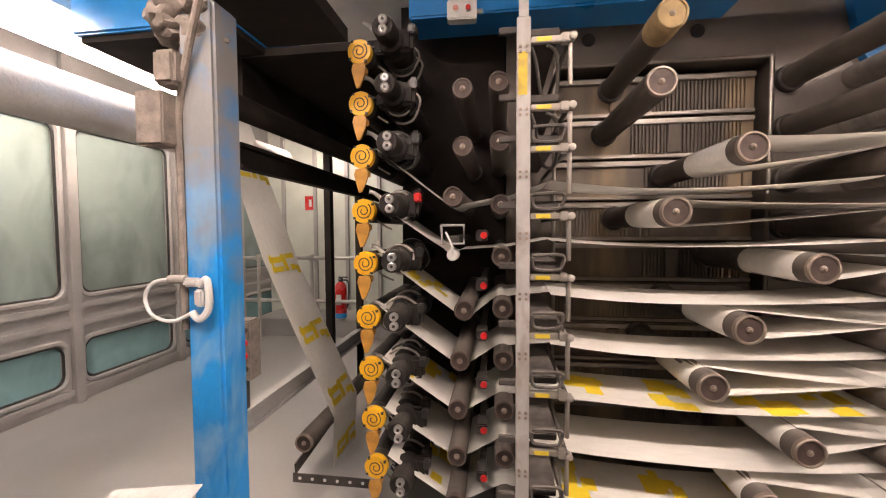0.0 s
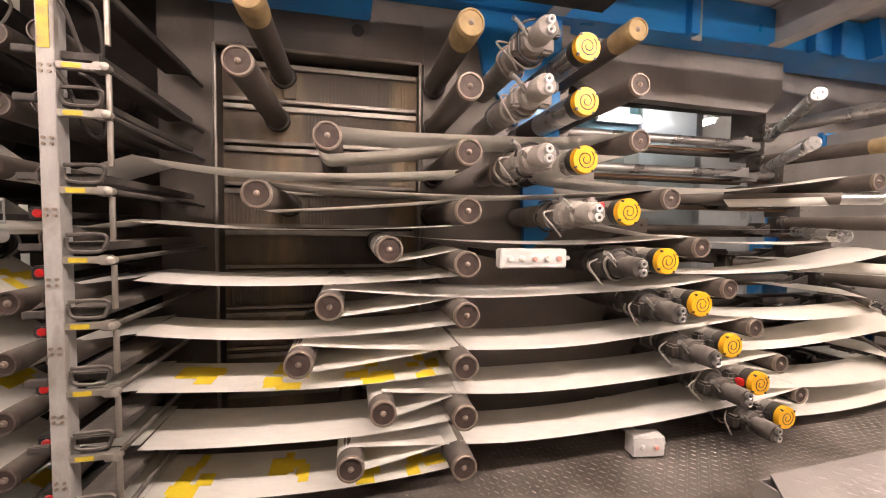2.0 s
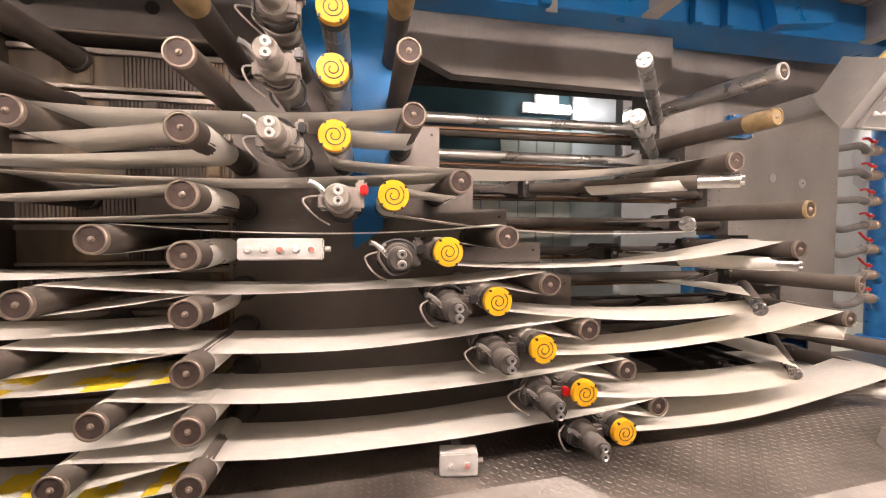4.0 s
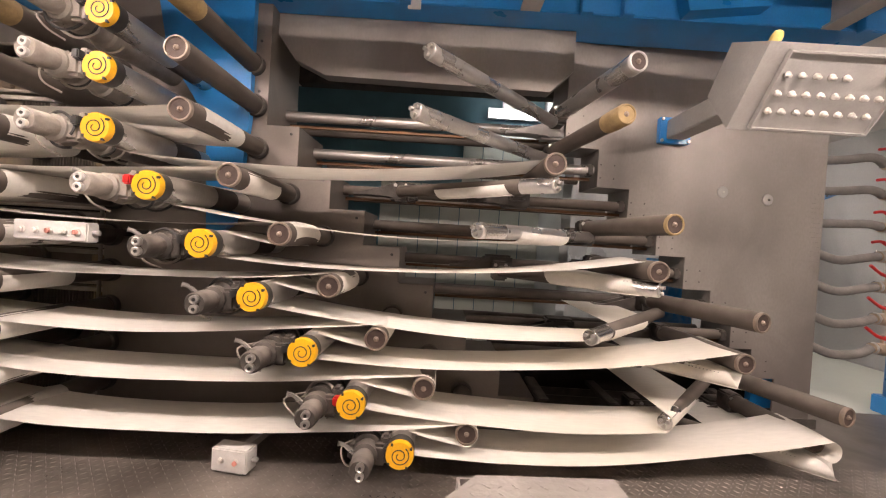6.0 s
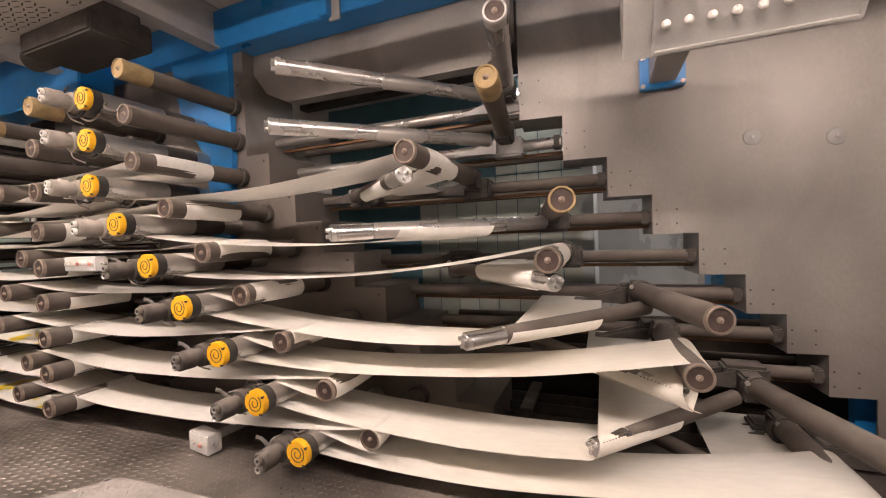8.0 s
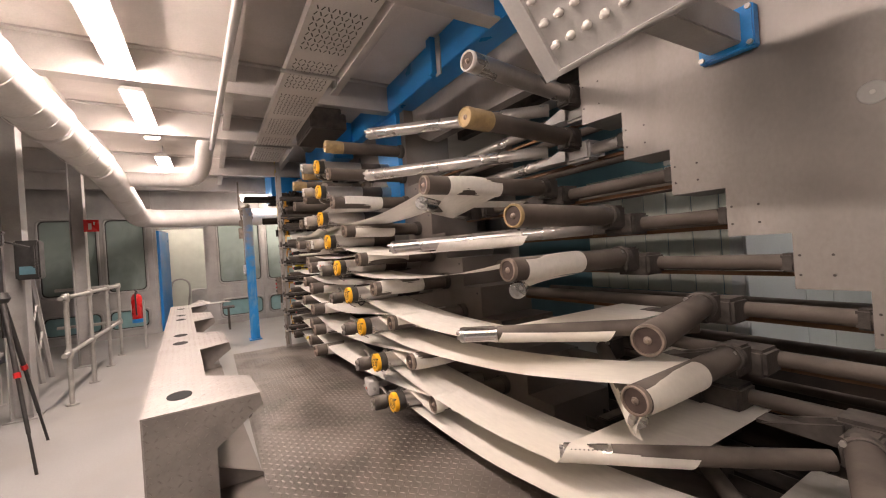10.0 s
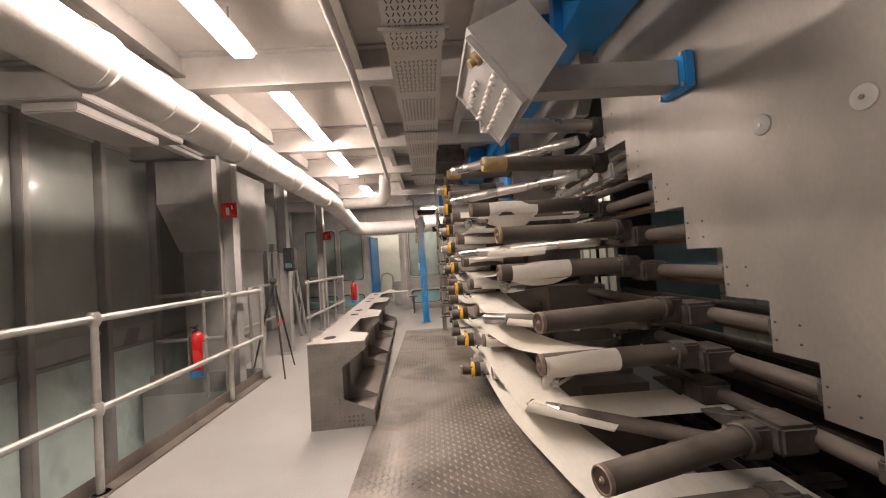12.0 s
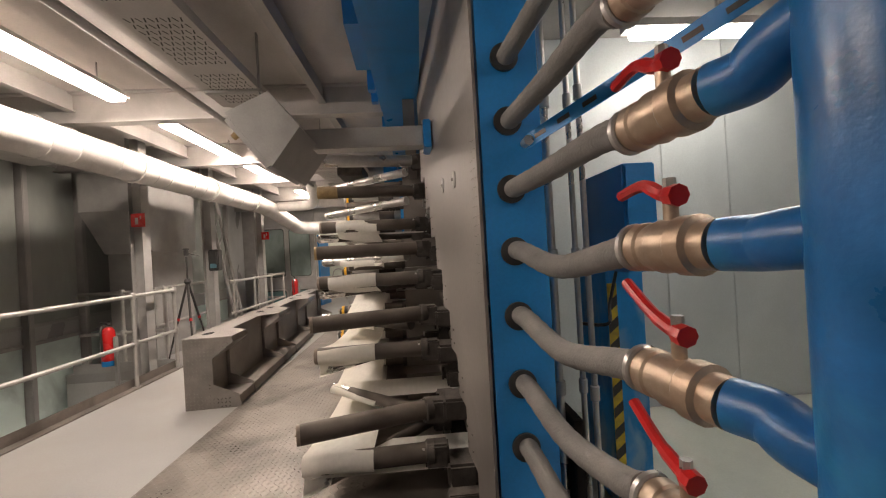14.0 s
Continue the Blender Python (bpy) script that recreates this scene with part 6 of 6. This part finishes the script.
# ---- hoses, valves and manifold at the press end ----
man = thing("water_manifold", (8.115, 1.49, 0), "large glossy blue water manifold pipe", "manifold")
part("riser", cyl(B(), (0, 0, 0.15), (0, 0, 2.75), 0.10, 32), "blue_pipe", man, smooth=True)
part("riser_foot", box(B(), (0, 0, 0.075), (0.24, 0.24, 0.15), 0.01), "blue", man)
HZ7 = [2.025, 1.79, 1.54, 1.312, 1.075, 0.827, 0.595]
for i, z in enumerate(HZ7):
    x0, y0 = 7.07, 1.295
    up = 0.16 - 0.05 * i
    ve = Vector((7.72, 1.38, z + up * 0.1))
    h = thing("hose", (x0, y0, z), "ribbed grey coolant hose from the press housing to a valve", "hose", "coolant hoses")
    o = Vector((x0, y0, z))
    sag = -0.05 if i in (3,) else -0.02 if i > 3 else 0.0
    pts = bez([(x0 - 0.05, y0, z), (x0 + 0.06, y0 + 0.01, z), (x0 + 0.30, y0 + 0.05, z + up * 0.18 + sag - (0.03 if i > 3 else 0)), (x0 + 0.55, y0 + 0.085, z + up * 0.42 + sag * 0.4), ve], 9)
    part("sleeve", tube(B(), [p - o for p in pts], [0.033 + 0.0016 * (j % 2) for j in range(len(pts))], 18), "hose", h, smooth=True)
    part("grommet", lathe(B(), (-0.006, 0, 0), (1, 0, 0), [(0, 0.052), (0.012, 0.052), (0.016, 0.036)], 22), "black", h, smooth=True)
    bx_ = Vector((7.92, 1.415, ve.z + up * 0.14))
    v = thing("ball_valve", ve, "brass ball valve with red lever handle between hose and manifold", "valve", "ball valves")
    d = bx_ - ve
    L = d.length
    part("body", lathe(B(), (0, 0, 0), d, [(0, 0.040), (0.03, 0.041), (0.032, 0.047), (0.055, 0.047), (0.06, 0.043), (L * 0.45, 0.05), (L * 0.62, 0.045), (L * 0.66, 0.052), (L * 0.82, 0.052), (L * 0.85, 0.042), (L, 0.042)], 20), "brass", v, smooth=True)
    part("clamp_ring", lathe(B(), d * 0.02, d, [(0, 0.044), (0.004, 0.048), (0.014, 0.048), (0.018, 0.044)], 20), "steel", v, smooth=True)
    mid = d * 0.52
    part("stem", cyl(B(), mid + Vector((0, 0, 0.04)), mid + Vector((0, 0, 0.085)), 0.013, 12), "brass", v, smooth=True)
    s = 1 if i < 4 else -1
    l = part("lever", tube(B(), bez([mid + Vector((0.025, 0, 0.088)), mid + Vector((-0.02, 0, 0.095)), mid + Vector((-0.075, -0.005, 0.12)), mid + Vector((-0.15, -0.01, 0.12 + (0.05 if i > 3 else -0.01)))], 5), [0.02] * 4 + [0.014] * 5 + [0.012] * 7, 8), "red", v, "red plastic lever", smooth=True)
    part("lever_nut", cyl(B(), mid + Vector((0, 0, 0.10)), mid + Vector((0, 0, 0.122)), 0.011, 6), "steel", l)
    br = thing("branch_pipe", bx_, "short blue painted branch pipe into the manifold", "pipe", "manifold branches")
    pts = bez([bx_, bx_ + Vector((0.05, 0.02, up * 0.05)), Vector((8.01, 1.44, bx_.z + up * 0.45)), Vector((8.09, 1.475, bx_.z + up * 1.0))], 7)
    part("elbow", tube(B(), [p - bx_ for p in pts], 0.042, 20), "blue_pipe", br, smooth=True)
# slotted blue strut, conduits, far cabinet
t = thing("strut", (7.10, 1.35, 1.70), "slotted blue steel strut leading up from the housing", "strut")
d = Vector((0.60, 0.39, 0.167))
u = d.normalized()
bm = B()
mm, L = frame_at((0, 0, 0), d)
box(bm, (0, 0.0, L / 2), (0.004, 0.05, L), 0, mm)
box(bm, (0.02, 0.026, L / 2), (0.04, 0.003, L), 0, mm)
part("channel", bm, "blue", t)
bm = B()
for i in range(7):
    box(bm, (-0.0, 0.0, 0.07 + 0.1 * i), (0.0062, 0.016, 0.05), 0.0, mm)
tagged(part("slots", bm, "black", t), kind="stuff")
part("pivot", cyl(B(), (-0.01, 0, 0), (0.04, 0, 0), 0.018, 12), "steel", t, smooth=True)
for i, (dx, dy, r) in enumerate(((6.87, 1.50, 0.016), (6.87, 1.60, 0.012), (6.96, 1.61, 0.012))):
    t = thing("riser_conduit", (dx, dy, 0), "thin grey vertical conduit beside the blue housing", "conduit", "vertical conduits")
    part("tube", cyl(B(), (0, 0, 0.006), (0, 0, TOP - 0.002), r, 12), "steel", t, smooth=True)
    for z in (0.7, 1.25, 1.9):
        part("coupling", cyl(B(), (0, 0, z), (0, 0, z + 0.06), r * 1.5, 12, 0.003), "grey", t, smooth=True)
t = thing("tap", (6.92, 1.48, 0.91), "small pipe tap with red handle on the conduit", "tap")
part("body", box(B(), (0, 0.0, 0), (0.035, 0.035, 0.07), 0.008), "steel", t)
part("handle", slab(-0.10, 0.02, -0.012, 0.0, 0.035, 0.047, 0.003), "red", t)
t = thing("blue_post", (6.34, 1.91, 0), "tall blue post with black and yellow hazard edge", "post")
part("shaft", slab(-0.12, 0.24, -0.05, 0.14, 0.006, 1.184, 0.004), "blue_worn", t)
part("hazard_edge", slab(0.241, 0.245, -0.048, 0.0, 0.01, 1.12), "hazard", t)
bm = B()
for i in range(10):
    z = 0.03 + 0.105 * i
    prism(bm, [(-0.048, z), (0.0, z + 0.04), (0.0, z + 0.09), (-0.048, z + 0.05)], "x", 0.2451, 0.2462)
part("hazard_stripe", bm, "black", t)
t = thing("switch_cabinet", (6.49, 1.86, 1.185), "deep blue electrical cabinet on the post", "cabinet")
part("case", slab(-0.1, 0.31, 0, 0.15, 0.0, 0.485, 0.006), "blue", t)
part("door_edge", slab(0.311, 0.32, 0.008, 0.142, 0.01, 0.475, 0.003), "blue", t)
part("cable", tube(B(), bez([(0.2, 0, 0.0), (0.22, -0.05, -0.15), (0.3, -0.1, -0.22), (0.1, -0.15, -0.25)], 6), 0.008, 6), "black", t)
bm = B()
slab(-2.74, -0.75, 3.72, 3.80, 0, TOP, bm=bm)
structure("wall_stair_side", bm, "block", "pale panelled wall behind the press end")
for x in (-2.5, -2.02, -1.55, -1.08):
    structure("trim_upright", slab(x - 0.025, x + 0.025, 3.68, 3.719, 0.0, TOP - 0.01, 0.004), "mullion", "grey upright of the pale wall")
t = thing("strip_light", (-1.75, 2.9, 2.46), "fluorescent strip light near the pale wall, switched on", "strip light")
part("tube", slab(-0.05, 0.05, -0.6, 0.6, 0.0, 0.05, 0.01), "lamp_win", t)
part("housing", slab(-0.08, 0.08, -0.64, 0.64, 0.051, 0.10, 0.005), "white", t)
part("hanger", slab(-0.01, 0.01, -0.01, 0.01, 0.10, 0.49), "steel", t)
structure("wall_press_end", slab(-1.0, 9.6, 4.9, 5.0, 0, TOP), "wallp", "light grey sheet metal wall beyond the press end")


t = thing("strip_light", (6.0, 3.0, 2.64), "cool strip light in the bay beyond the press", "strip light")
part("tube", slab(-0.04, 0.04, -0.6, 0.6, 0.0, 0.05, 0.01), "lamp_bay", t)
part("housing", slab(-0.06, 0.06, -0.64, 0.64, 0.051, 0.10), "white", t)
part("hanger", slab(-0.01, 0.01, -0.01, 0.01, 0.10, 0.308), "steel", t)

t = thing("strip_light", (8.2, 3.1, 2.72), "cool strip light over the hoses of the press end", "strip light")
part("tube", slab(-0.55, 0.55, -0.04, 0.04, 0.0, 0.05, 0.01), "lamp_bay", t)
part("housing", slab(-0.59, 0.59, -0.06, 0.06, 0.051, 0.10), "white", t)
part("hanger", slab(-0.01, 0.01, -0.01, 0.01, 0.10, 0.228), "steel", t)
# red sign on the pale wall
t = thing("fire_sign", (-2.1, 3.71, 1.75), "small red fire equipment sign on the pale wall", "sign", "red signs")
part("plate", box(B(), (0, 0, 0), (0.16, 0.006, 0.2)), "ext_red", t)
part("symbol", box(B(), (0, -0.0045, 0), (0.04, 0.002, 0.1)), "white", t)
part("bracket", box(B(), (0, 0.0065, 0), (0.04, 0.006, 0.04)), "grey", t)
